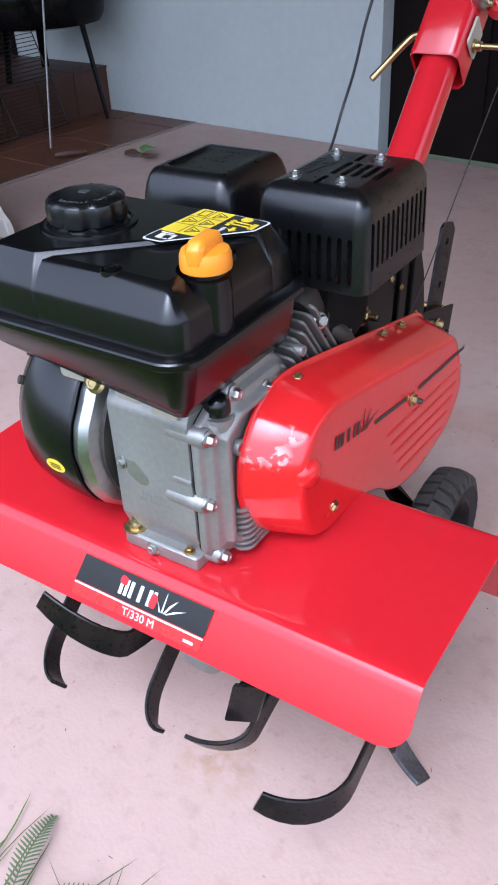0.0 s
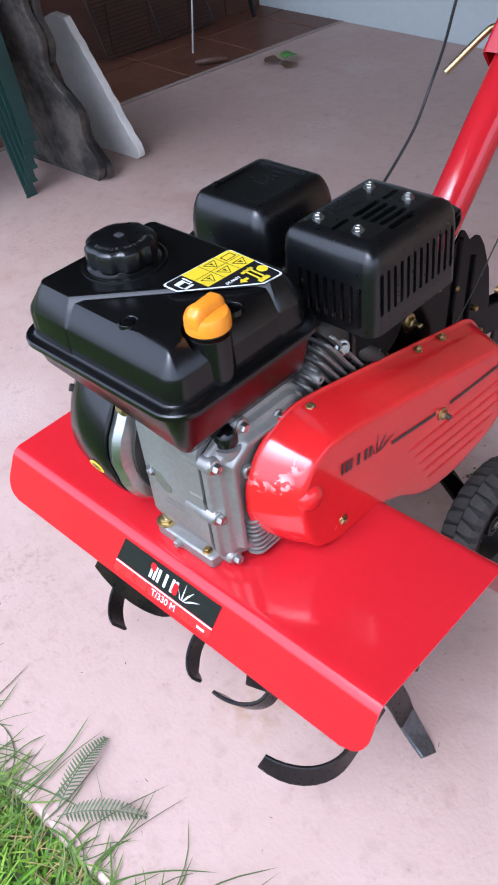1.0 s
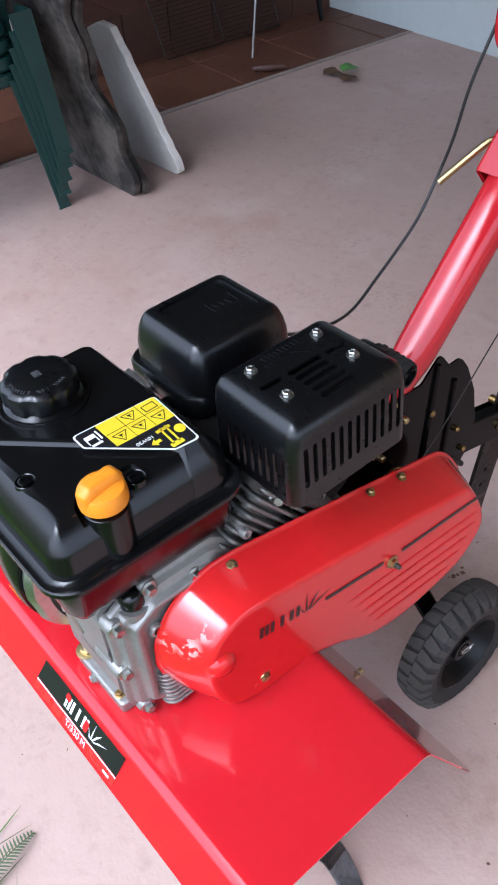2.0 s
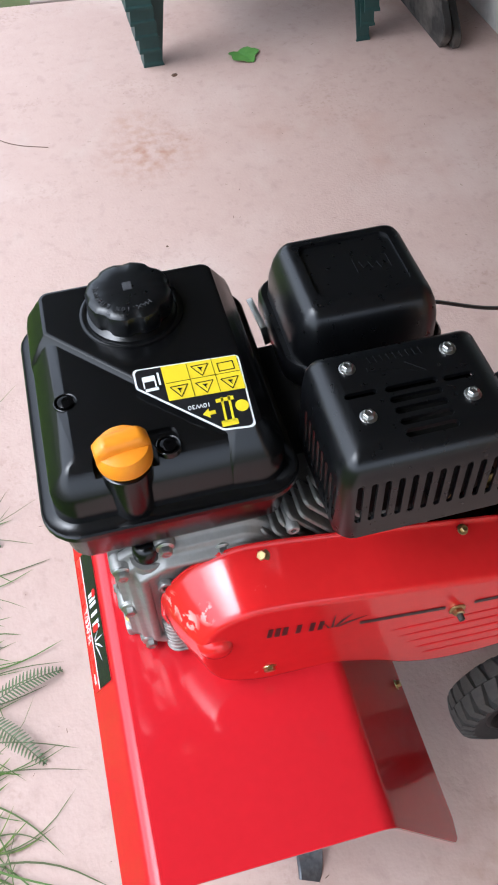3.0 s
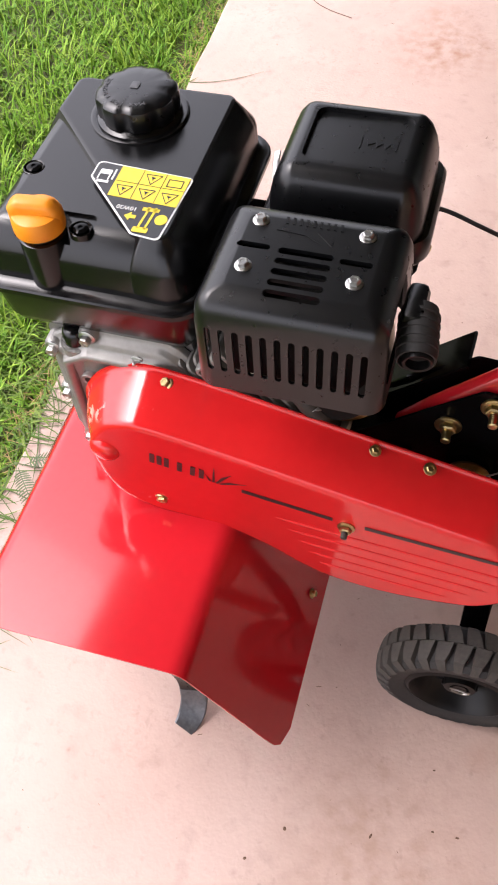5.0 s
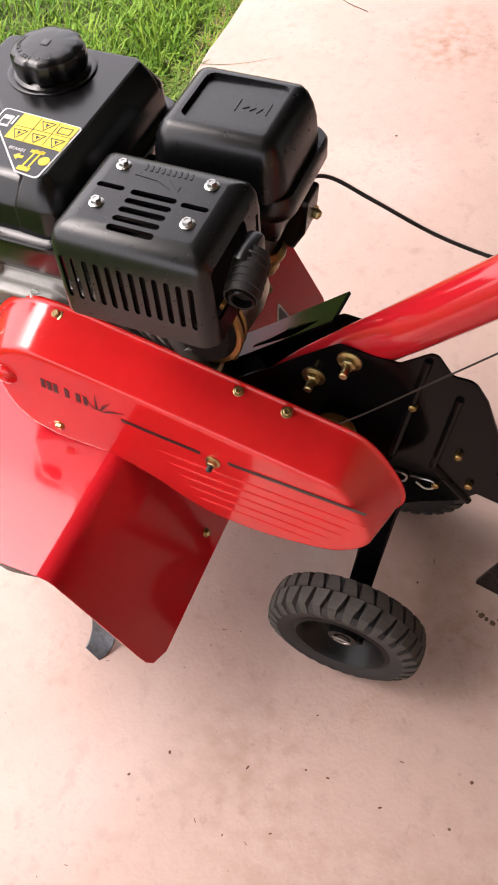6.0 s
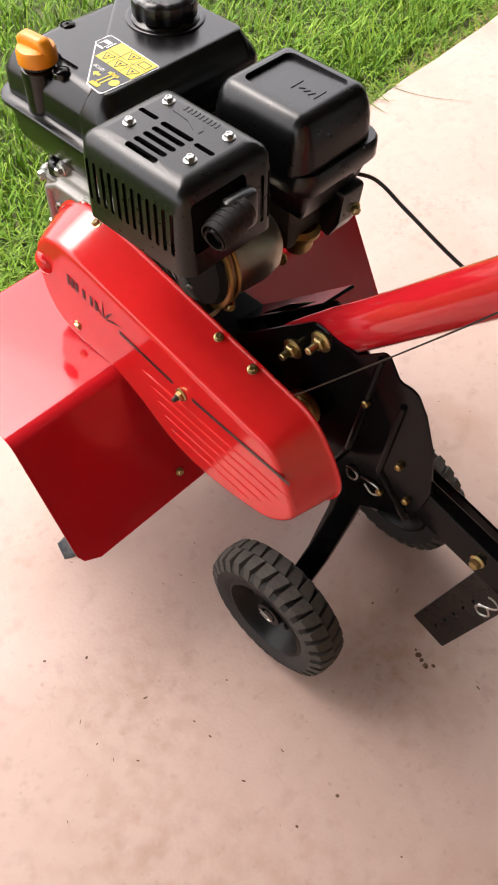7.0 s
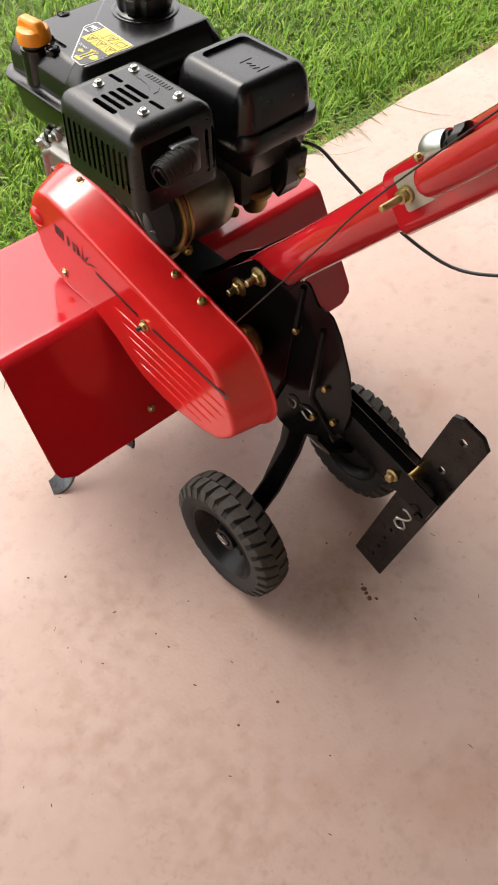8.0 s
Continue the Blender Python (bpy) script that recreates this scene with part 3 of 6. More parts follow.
on_skirt = lambda u, v, h: (u, BACK.x + SLOPE.x * v - SLOPE.y * (h + 0.0004), BACK.y + SLOPE.y * v + SLOPE.x * (h + 0.0004))
bm = bmesh.new()
flat(bm, rpoly([(-0.255, 0.105), (-0.262, 0.155), (-0.212, 0.135)], 0.004, 3), on_skirt, 0.0002)
part("warning_triangle", bm, WHITE_INK, shield, "white-edged warning triangle", smooth=0)
bm = bmesh.new()
flat(bm, rpoly([(-0.2525, 0.111), (-0.258, 0.149), (-0.220, 0.134)], 0.003, 3), on_skirt, 0.0006)
part("triangle_field", bm, BLACK_INK, shield, smooth=0)
DOWN = (LIP - RIDGE).normalized()
OUT = Vector((DOWN.y, -DOWN.x))


def on_lip(u, v, h):
    """u along the shield, v down its front lip from the fold, h off the paint."""
    q = RIDGE + DOWN * v + OUT * (h + 0.0004)
    return (u, q.x, q.y)


def blades_of_grass(bm, u, v, s, put, lift):
    for k, (lean, tall) in enumerate(((-0.35, 0.7), (0.1, 1.1), (0.55, 0.9), (0.9, 0.55))):
        w = 0.1 * s
        flat(bm, [(u + k * 0.13 * s - w / 2, v), (u + k * 0.13 * s + w / 2, v), (u + (k * 0.16 + lean * 0.5) * s + w * 0.3, v + tall * 0.5 * s), (u + (k * 0.2 + lean) * s, v + tall * s), (u + (k * 0.14 + lean * 0.42) * s, v + tall * 0.55 * s)], put, lift)


def build_front_sticker():
    flip = lambda u, v, h: on_lip(u, 0.066 - v, h)
    bm = bmesh.new()
    flat(bm, rpoly([(-0.112, 0.005), (0.060, 0.005), (0.068, 0.054), (-0.100, 0.054)], 0.003, 3), flip, 0.0002)
    st = part("sticker", bm, RED_INK, shield, "black, white and red model sticker", smooth=0)
    bm = bmesh.new()
    flat(bm, [(-0.1085, 0.0215), (0.0625, 0.0215), (0.068, 0.0535), (-0.1005, 0.0535)], flip, 0.0006)
    part("black_band", bm, BLACK_INK, shield, "", smooth=0)
    bm = bmesh.new()
    flat(bm, [(-0.109, 0.0185), (0.062, 0.0185), (0.0625, 0.0203), (-0.1087, 0.0203)], flip, 0.0006)
    part("white_line", bm, WHITE_INK, shield, "", smooth=0)
    # the maker's mark, as plain shapes
    for u in (-0.050, -0.0435, -0.037, -0.025, -0.013, -0.007):
        bm = bmesh.new()
        flat(bm, [(u, 0.0275), (u + 0.0042, 0.0275), (u + 0.0072, 0.046), (u + 0.0030, 0.046)], flip, 0.0010)
        part("mark_bar", bm, WHITE_INK, st, "", smooth=0)
    bm = bmesh.new()
    blades_of_grass(bm, 0.006, 0.0275, 0.021, flip, 0.0010)
    part("grass_mark", bm, WHITE_INK, st, "white printed grass tuft, partly scraped", smooth=0)
    for quad, r in (([(-0.050, 0.040), (-0.040, 0.038), (-0.038, 0.048), (-0.047, 0.050)], 0.003), ([(-0.010, 0.028), (-0.001, 0.027), (0.002, 0.042), (-0.006, 0.045)], 0.003)):
        bm = bmesh.new()
        flat(bm, rpoly(quad, r, 2), flip, 0.0014)
        part("scrape", bm, RED, shield, "red paint showing through the scraped sticker", smooth=0)
    q = on_lip(-0.019, 0.055, 0.0008)
    # letters lie on the lip, their tops towards the fold
    X, Y, Z = Vector((1, 0, 0)), Vector((0, -DOWN.x, -DOWN.y)), Vector((0, OUT.x, OUT.y))
    m = Matrix((X, Y, Z)).transposed().to_4x4()
    m.translation = q
    lettering("model_text", "T/330 M", 0.0125, m @ Matrix.Shear("XZ", 4, (0.0, 0.0)), WHITE_INK, shield, "white model lettering")
    bm = bmesh.new()
    flat(bm, [(0.040, 0.009), (0.052, 0.009), (0.052, 0.012), (0.040, 0.012)], flip, 0.0006)
    part("small_print", bm, WHITE_INK, shield, "", smooth=0)


build_front_sticker()

# belt cover on the side
COVER = [(.125, .470), (.130, .507), (.153, .540), (.186, .557), (.222, .559), (.300, .543), (.430, .513), (.515, .493), (.562, .479), (.593, .442), (.611, .402), (.607, .372), (.583, .342), (.548, .322),
         (.470, .310), (.405, .316), (.360, .334), (.322, .360), (.285, .376), (.245, .380), (.203, .383), (.160, .400), (.135, .431)]


def build_cover():
    line = [tuple(p[:2]) for p in catmull([(*p, 0) for p in COVER + COVER[:1]], 4)][:-1]
    line = line if area(line) > 0 else line[::-1]
    bm = bmesh.new()

    def drop(u, v, h):
        """The lower wall of the pan stands steeper than the upper one, and the front rounds away."""
        e = max(0.0, (0.196 - u) / 0.07)
        u += max(0.0, h - 0.086) * 0.45 * e * e
        return (h, u, v - 0.30 * max(0.0, h - 0.059) * min(1.0, max(0.0, (0.450 - v) / 0.06)))

    shell(bm, line, [(0.056, -0.003), (0.0580, -0.003), (0.0590, 0.0), (0.062, 0.0015), (0.078, 0.0060), (0.0945, 0.0118), (0.1085, 0.0168), (0.1112, 0.0178), (0.1132, 0.0195), (0.1145, 0.0220), (0.1150, 0.0255)], drop, cap0=True, cap1=True)
    cover = part("belt_cover", bm, RED_COVER, tiller, "red painted belt cover with pressed ribs", smooth=60)
    face = lambda u, v, h: (0.1152 + h, u, v)
    # pressed ribs below the stripe
    for k in range(5):
        z0 = 0.430 - 0.0195 * k
        y0, y1 = 0.335 + 0.012 * k, 0.588 - 0.006 * k ** 1.6
        bm = bmesh.new()
        pts = [(0.1142, y0 + (y1 - y0) * i / 10, z0 - 0.095 * (y1 - y0) * i / 10) for i in range(11)]
        tube(bm, pts, [0.0004] + [0.0022] * 9 + [0.0004], 8)
        part("rib", bm, RED_COVER, cover)
    # boss over the shaft end
    bm = bmesh.new()
    lathe(bm, [(0.0185, -0.012), (0.0172, 0.003), (0.0150, 0.0085), (0.0105, 0.0122), (0.005, 0.0138), (0.001, 0.0141)], (0.1085, 0.166, 0.4885), (1, -0.15, -0.05), 24)
    part("boss", bm, RED_COVER, cover)
    # stripe in two lengths
    for a, b in (((.308, .4685), (.400, .4525)), ((.432, .4490), (.586, .4345))):
        bm = bmesh.new()
        flat(bm, [(a[0], a[1] - 0.0028), (b[0], b[1] - 0.0028), (b[0], b[1] + 0.0028), (a[0], a[1] + 0.0028)], face, 0.0004)
        part("stripe", bm, SLATE_INK, cover, "charcoal printed stripe", smooth=0)
    tilt = lambda u, v, h: face(0.214 + u * 0.985 - v * 0.05, 0.4865 - 0.19 * u + v, h)
    for u in (0.0, 0.0075, 0.015, 0.0285, 0.042, 0.051):
        bm = bmesh.new()
        flat(bm, [(u, 0), (u + 0.0050, 0), (u + 0.0080, 0.0165), (u + 0.0030, 0.0165)], tilt, 0.0004)
        part("mark_bar", bm, SLATE_INK, cover, smooth=0)
    bm = bmesh.new()
    blades_of_grass(bm, 0.063, 0.0, 0.026, tilt, 0.0004)
    part("grass_mark", bm, SLATE_INK, cover, "charcoal printed grass tuft", smooth=0)
    for p, a, r in (((0.0665, .224, .553), (0.25, -0.25, 0.9), 0.0050), ((0.0665, .428, .5125), (0.3, 0.2, 0.9), 0.0040), ((0.0665, .481, .5005), (0.3, 0.2, 0.9), 0.0044), ((0.1128, .2165, .4140), (0.95, 0.0, -0.3), 0.0060)):
        bm = bmesh.new()
        hexbolt(bm, p, a, r, 0.0055)
        part("bolt", bm, BRASS, cover, "yellow zinc bolt")
    bm = bmesh.new()
    hexbolt(bm, (0.1155, .414, .443), (1, 0, 0), 0.0062, 0.007)
    nut = part("flange_nut", bm, BRASS, cover, "yellow zinc flange nut")
    bm = bmesh.new()
    lathe(bm, [(0.0033, 0.004), (0.0033, 0.0125), (0.0025, 0.0135), (0.0004, 0.0135)], (0.1155, .414, .443), (1, 0, 0), 12)
    part("stud", bm, DARK_METAL, nut, "dark threaded stud end")


build_cover()


# engine
def build_engine():
    bm = bmesh.new()
    shell(bm, rect(-0.066, 0.030, 0.082, 0.25, 0.004, 2), [(0.387, 0.001), (0.389, 0.0), (0.402, 0.0), (0.404, 0.002)], up)
    base = part("engine_base", bm, CAST, tiller, "cast aluminium engine foot")
    for p, a, mt, r in (((-0.058, 0.093, 0.404), (0, 0, 1), BRASS, 0.0092), ((-0.027, 0.082, 0.395), (0, -1, 0), STEEL, 0.0055), ((0.016, 0.089, 0.403), (0, 0, 1), DULL_BRASS, 0.0042)):
        bm = bmesh.new()
        hexbolt(bm, p, a, r, 0.006)
        bolt = part("bolt", bm, mt, base)
        if mt is BRASS:
            bm = bmesh.new()
            tube(bm, [p, (p[0], p[1], p[2] + 0.017)], 0.0042, 12)
            part("stud", bm, STEEL, bolt, "bright stud end")
    bm = bmesh.new()
    front = rpoly([(0.096, 0.402), (0.240, 0.402), (0.262, 0.47), (0.235, 0.590), (0.104, 0.590), (0.0865, 0.560), (0.0865, 0.428)], [0.003, 0.012, 0.012, 0.012, 0.010, 0.012, 0.014], 5)
    shell(bm, front, [(-0.070, 0.008), (-0.0685, 0.003), (-0.066, 0.0), (0.0295, 0.0)], along_x)
    case = part("crankcase", bm, CAST, tiller, "cast aluminium crankcase")
    for x, y, z, r in ((0.002, 0.096, 0.548, 0.0105), (-0.004, 0.093, 0.472, 0.0095), (0.006, 0.0925, 0.4955, 0.0072)):
        bm = bmesh.new()
        lathe(bm, [(0.002, -0.001), (r * 0.75, -0.0005), (r, 0.003), (r, 0.0295 - x)], (x, y, z), (1, 0, 0), 20)
        part("bolt_boss", bm, CAST, case)
    # a worn, stamped serial line of plain bars
    for k, (a, c_, h) in enumerate(((-0.036, -0.006, 0.0052), (-0.040, 0.004, 0.0036))):
        bm = bmesh.new()
        n = int((c_ - a) / 0.0033)
        for q in range(n):
            if (q * 7 + k) % 6 != 4:
                u, v = a + 0.0033 * q, 0.4590 - 0.0062 * k
                flat(bm, [(u, v), (u + 0.0021, v), (u + 0.0021, v + h), (u, v + h)], lambda u, v, g: (u, 0.0865 - g, v), 0.0002)
        part("serial_line", bm, CAST, case, "stamped serial number as plain bars", smooth=0)
    bm = bmesh.new()
    tag = [(-0.052, 0.497), (-0.040, 0.499), (-0.026, 0.484), (-0.025, 0.474), (-0.036, 0.473), (-0.050, 0.482)]
    flat(bm, rpoly(tag, 0.004, 4), lambda u, v, g: (u, 0.0865 - g, v), 0.0, 0.0012)
    part("tag", bm, OLIVE_PLATE, case, "small olive metal tag")
    bm = bmesh.new()
    hexbolt(bm, (-0.057, 0.0868, 0.493), (-0.3, -1, 0), 0.0052, 0.005)
    part("bolt", bm, STEEL, case)
    # solid dark disc in place of the shade in the fan gap
    bm = bmesh.new()
    lathe(bm, [(0.06, -0.0795), (0.093, -0.079), (0.093, -0.0725), (0.06, -0.072)], (0, 0.172, 0.498), (1, 0, 0), 40)
    part("gap_disc", bm, DARK_METAL, tiller, "dark disc standing in for the shaded gap behind the fan plate")
    # side cover with gasket line and flange bolts
    side = rpoly([(0.0885, 0.408), (0.120, 0.386), (0.215, 0.392), (0.268, 0.44), (0.268, 0.53), (0.222, 0.580), (0.130, 0.580), (0.0885, 0.555)], [0.016, 0.03, 0.03, 0.03, 0.03, 0.03, 0.03, 0.02], 6)
    bm = bmesh.new()
    shell(bm, side, [(0.0288, 0.0012), (0.0312, 0.0012)], along_x)
    part("gasket", bm, HIDDEN_BLACK, tiller, "dark gasket edge round the crankcase")
    bm = bmesh.new()
    shell(bm, side, [(0.0314, 0.0004), (0.0325, 0.0), (0.0385, 0.0), (0.0398, 0.0012), (0.0400, 0.0045), (0.0425, 0.0075), (0.0470, 0.0095), (0.0485, 0.0110), (0.0490, 0.0150), (0.0515, 0.0190), (0.0570, 0.0205), (0.0585, 0.0220), (0.0588, 0.0260), (0.0560, 0.0290), (0.0520, 0.0300), (0.0515, 0.0400)], along_x)
    cover = part("side_cover", bm, CAST, tiller, "rounded cast aluminium crankcase side cover", smooth=50)
    for x, y, z in ((0.046, 0.096, 0.548), (0.042, 0.093, 0.472), (0.046, 0.105, 0.400), (0.047, 0.139, 0.575), (0.050, 0.190, 0.556), (0.046, 0.254, 0.50)):
        bm = bmesh.new()
        lathe(bm, [(0.0105, 0.024 - x), (0.0103, -0.003), (0.0088, -0.0005), (0.003, 0.0)], (x, y, z), (1, 0, 0), 20)
        part("bolt_boss", bm, CAST, cover)
        bm = bmesh.new()
        hexbolt(bm, (x - 0.0005, y, z), (1, 0, 0), 0.0060, 0.009)
        part("bolt", bm, STEEL, cover, "bright flange bolt")
    # an open lug beside the shaft
    bm = bmesh.new()
    lathe(bm, [(0.0075, -0.012), (0.0085, 0.0), (0.0075, 0.0015), (0.0045, 0.0012), (0.0040, -0.006)], (0.0565, 0.133, 0.520), (1, 0, 0), 18)
    part("lug", bm, CAST, cover)
    for k in range(8):
        z = 0.398 + 0.0070 * k
        bm = bmesh.new()
        shell(bm, rect(0.040, 0.0665 - 0.0004 * k, 0.121, 0.186, 0.018, 5), [(z, 0.0012), (z + 0.0006, 0.0), (z + 0.0026, 0.0), (z + 0.0032, 0.0012)], up)
        part("cooling_rib", bm, CAST, cover)
    bm = bmesh.new()
    lathe(bm, [(0.030, 0.0), (0.034, 0.01), (0.034, 0.016)], (0.055, 0.192, 0.485), (1, 0, 0), 24)
    part("pulley", bm, DARK_METAL, tiller, "dark belt pulley behind the cover")
    # oil filler under the tank
    bm = bmesh.new()
    tube(bm, [(0.036, 0.120, 0.52), (0.040, 0.122, 0.56)], 0.0165, 16)
    neck = part("oil_filler", bm, CAST, tiller)
    bm = bmesh.new()
    lathe(bm, [(0.011, 0.0), (0.0130, 0.002), (0.0130, 0.010), (0.011, 0.017), (0.007, 0.020)], (0.040, 0.122, 0.560), (0, 0, 1), 20)
    part("plug", bm, GLOSS_PLASTIC, neck, "black rubber plug")
    # recoil starter and fan housing
    bm = bmesh.new()
    lathe(bm, [(0.03, -0.196), (0.074, -0.194), (0.092, -0.186), (0.105, -0.168), (0.111, -0.140), (0.113, -0.105), (0.111, -0.098), (0.06, -0.097)], (0, 0.168, 0.503), (1, 0, 0), 56)
    fan = part("starter_housing", bm, GLOSS_PLASTIC, tiller, "black recoil starter housing")
    bm = bmesh.new()
    spot = lambda u, v, h: (-0.122 + u, 0.168 - math.cos(0.17 + v / 0.112) * (0.1124 + h), 0.503 - math.sin(0.17 + v / 0.112) * (0.1124 + h))
    oval = [(0.0125 * math.cos(w), 0.0085 * math.sin(w)) for w in (k * math.pi / 12 for k in range(24))]
    flat(bm, oval, spot, 0.0006)
    part("oval_label", bm, YELLOW_INK, fan, "yellow oval label", smooth=0)
    bm = bmesh.new()
    for k in range(3):
        flat(bm, [(-0.007, -0.003 + 0.0026 * k), (0.007, -0.003 + 0.0026 * k), (0.007, -0.002 + 0.0026 * k), (-0.007, -0.002 + 0.0026 * k)], spot, 0.0011)
    part("small_print", bm, SLATE_INK, fan, smooth=0)
    for k in range(7):
        w = 0.55 + 0.33 * k
        c = Vector((-0.184, 0.168 - math.cos(w) * 0.0935, 0.503 + math.sin(w) * 0.0935))
        bm = bmesh.new()
        lathe(bm, [(0.005, -0.002), (0.005, 0.0035), (0.004, 0.004)], c, (-0.6, -math.cos(w), math.sin(w)), 10)
        part("air_hole", bm, DARK_METAL, fan)
    bm = bmesh.new()
    lathe(bm, [(0.085, -0.097), (0.107, -0.096), (0.109, -0.088), (0.103, -0.080), (0.07, -0.074)], (0, 0.168, 0.500), (1, 0, 0), 56, lambda w: 1 - 0.02 * max(0.0, math.sin(9 * w)))
    part("back_plate", bm, PLATE_STEEL, tiller, "bright pressed steel fan back plate")
    bm = bmesh.new()
    hexbolt(bm, (-0.068, 0.079, 0.585), (0.1, -0.9, 0.4), 0.0075, 0.008)
    part("bolt", bm, BRASS, tiller, "yellow zinc bolt under the tank")
    for x, y, z in ((-0.098, 0.090, 0.600), (-0.036, 0.096, 0.590), (0.006, 0.096, 0.584)):
        bm = bmesh.new()
        box(bm, x - 0.016, x + 0.016, y - 0.012, y + 0.02, z - 0.02, z + 0.012, 0.004)
        part("tank_mount", bm, GASKET, tiller, "cream rubber and cast tank mount")
    # finned barrel and head, leaning back
    d = Vector((0, 0.80, 0.60))
    w = Vector((0, -0.60, 0.80))
    start = Vector((0, 0.225, 0.505))
    bm = bmesh.new()
    put = lambda u, v, h: tuple(start + d * h + w * v + Vector((u, 0, 0)))
    shell(bm, rect(-0.050, 0.034, -0.045, 0.026, 0.01, 3), [(0.0, 0), (0.112, 0)], put)
    barrel = part("barrel", bm, SHADED_CAST, tiller, "cast aluminium cylinder")
    for k in range(10):
        bm = bmesh.new()
        h = 0.014 + 0.0103 * k
        grow = 0.0022 * math.sin(2.4 * k)
        shell(bm, rect(-0.062, 0.050 + grow, -0.062, 0.041 - grow, 0.007, 4), [(h, 0.003), (h + 0.0006, 0.0006), (h + 0.0014, 0.0), (h + 0.0034, 0.0), (h + 0.0042, 0.0006), (h + 0.0048, 0.003)], put)
        part("fin", bm, SHADED_CAST, barrel)
    bm = bmesh.new()
    lathe(bm, [(0.0070, -0.030), (0.0066, -0.002), (0.0055, 0.0), (0.0028, 0.0), (0.0025, -0.006)], (0.056, 0.257, 0.566), (1, 0, 0), 18)
    part("stud_boss", bm, CAST, barrel, "paler stud boss")
    bm = bmesh.new()
    shell(bm, rect(-0.056, 0.044, -0.050, 0.052, 0.014, 3), [(0.105, 0), (0.128, 0), (0.136, 0.006)], put)
    part("rocker_cover", bm, DARK_METAL, tiller, "dark pressed rocker cover")
    bm = bmesh.new()
    hexbolt(bm, (0.046, 0.306, 0.578), (0.9, -0.4, 0.3), 0.0068, 0.010)
    part("spark_plug", bm, STEEL, tiller, "blue-grey plug nut among the fins")
    bm = bmesh.new()
    tube(bm, [(0.020, 0.352, 0.545), (0.052, 0.367, 0.533)], 0.009, 14)
    part("stub_pipe", bm, CAST, tiller, "grey metal stub beside the belt cover")


build_engine()


# fuel tank
def build_tank():
    rim = rect(-0.197, 0.066, 0.045, 0.266, 0.032, 6)
    bm = bmesh.new()
    belly = lambda u, v, h: (u, v, h + 0.030 * (0.066 - u) / 0.263 * max(0.0, min(1.0, (0.630 - h) / 0.050)))
    shell(bm, rim, [(0.573, 0.044), (0.5745, 0.034), (0.581, 0.022), (0.596, 0.0145), (0.634, 0.009), (0.640, 0.008), (0.640, 0.0015), (0.6415, 0.0), (0.6465, 0.0), (0.648, 0.0015), (0.648, 0.008), (0.651, 0.012), (0.676, 0.013), (0.681, 0.0145), (0.6965, 0.026), (0.7015, 0.031), (0.7035, 0.039)], belly)
    me = finish("fuel_tank", bm, GLOSS_PLASTIC, 50)
    # wells round the oil neck and the screws
    well = bmesh.new()
    shell(well, [(0.0395 + 0.0262 * math.cos(a), 0.1225 + 0.0262 * math.sin(a)) for a in (k * math.pi / 20 for k in range(40))], [(0.6915, 0), (0.73, 0)], up)
    me = carve(me, well)
    well = bmesh.new()
    shell(well, rpoly([(0.0165, 0.128), (0.0165, 0.1665), (0.0420, 0.1690), (0.0470, 0.150), (0.040, 0.130)], 0.005, 4), [(0.7005, 0), (0.74, 0)], up)
    me = carve(me, well)
    well = bmesh.new()
    shell(well, [(-0.032 + 0.0098 * math.cos(a), 0.084 + 0.0098 * math.sin(a)) for a in (k * math.pi / 14 for k in range(28))], [(0.6990, 0), (0.74, 0)], up)
    me = carve(me, well)
    me.set_sharp_from_angle(angle=radians(40))
    tank = hang("fuel_tank", me, tiller, "black moulded fuel tank")
    # raised back half, with its step running slantwise over the top
    plateau = rpoly([(-0.1855, 0.0565), (-0.106, 0.0560), (0.0545, 0.2040), (0.0565, 0.2545), (-0.1855, 0.2545)], [0.028, 0.003, 0.003, 0.028, 0.028], 6)
    bm = bmesh.new()
    shell(bm, plateau, [(0.649, 0.0), (0.677, 0.001), (0.6825, 0.0025), (0.6985, 0.0125), (0.7045, 0.0172), (0.7070, 0.0187), (0.708, 0.0212)], up)
    part("raised_top", bm, GLOSS_PLASTIC, tank, "", smooth=33)
    # round well, cap
    c = (-0.120, 0.155)
    bm = bmesh.new()
    lathe(bm, [(0.047, 0.703), (0.0465, 0.7095), (0.044, 0.7105), (0.040, 0.7095), (0.036, 0.712), (0.030, 0.716)], (*c, 0), (0, 0, 1), 40)
    part("filler_ring", bm, GLOSS_PLASTIC, tank)
    bm = bmesh.new()
    lobes = lambda w: 1 - 0.085 * max(0.0, math.cos(8 * w)) ** 0.9
    lathe(bm, [(0.034, 0.712), (0.0375, 0.7135), (0.0385, 0.718), (0.0385, 0.729), (0.0375, 0.732)], (*c, 0), (0, 0, 1), 96, lobes)
    lathe(bm, [(0.0372, 0.7318), (0.035, 0.7345), (0.030, 0.7362), (0.018, 0.7372), (0.002, 0.7375)], (*c, 0), (0, 0, 1), 96, lambda w: 1 - 0.06 * max(0.0, math.cos(8 * w)) ** 0.9)
    part("fuel_cap", bm, PLASTIC, tank, "black scalloped fuel cap with raised lettering", smooth=45)
    for i, ch in enumerate("MAX.10% ETHANOL"):
        if ch == " ":
            continue
        w = radians(32 - 9.6 * i)
        m = Matrix.Translation((c[0] + 0.0275 * math.cos(w), c[1] + 0.0275 * math.sin(w), 0.7366)) @ Matrix.Rotation(w - math.pi / 2, 4, "Z")
        lettering("raised_letter", ch, 0.0068, m, LETTER, tank)
    bm = bmesh.new()
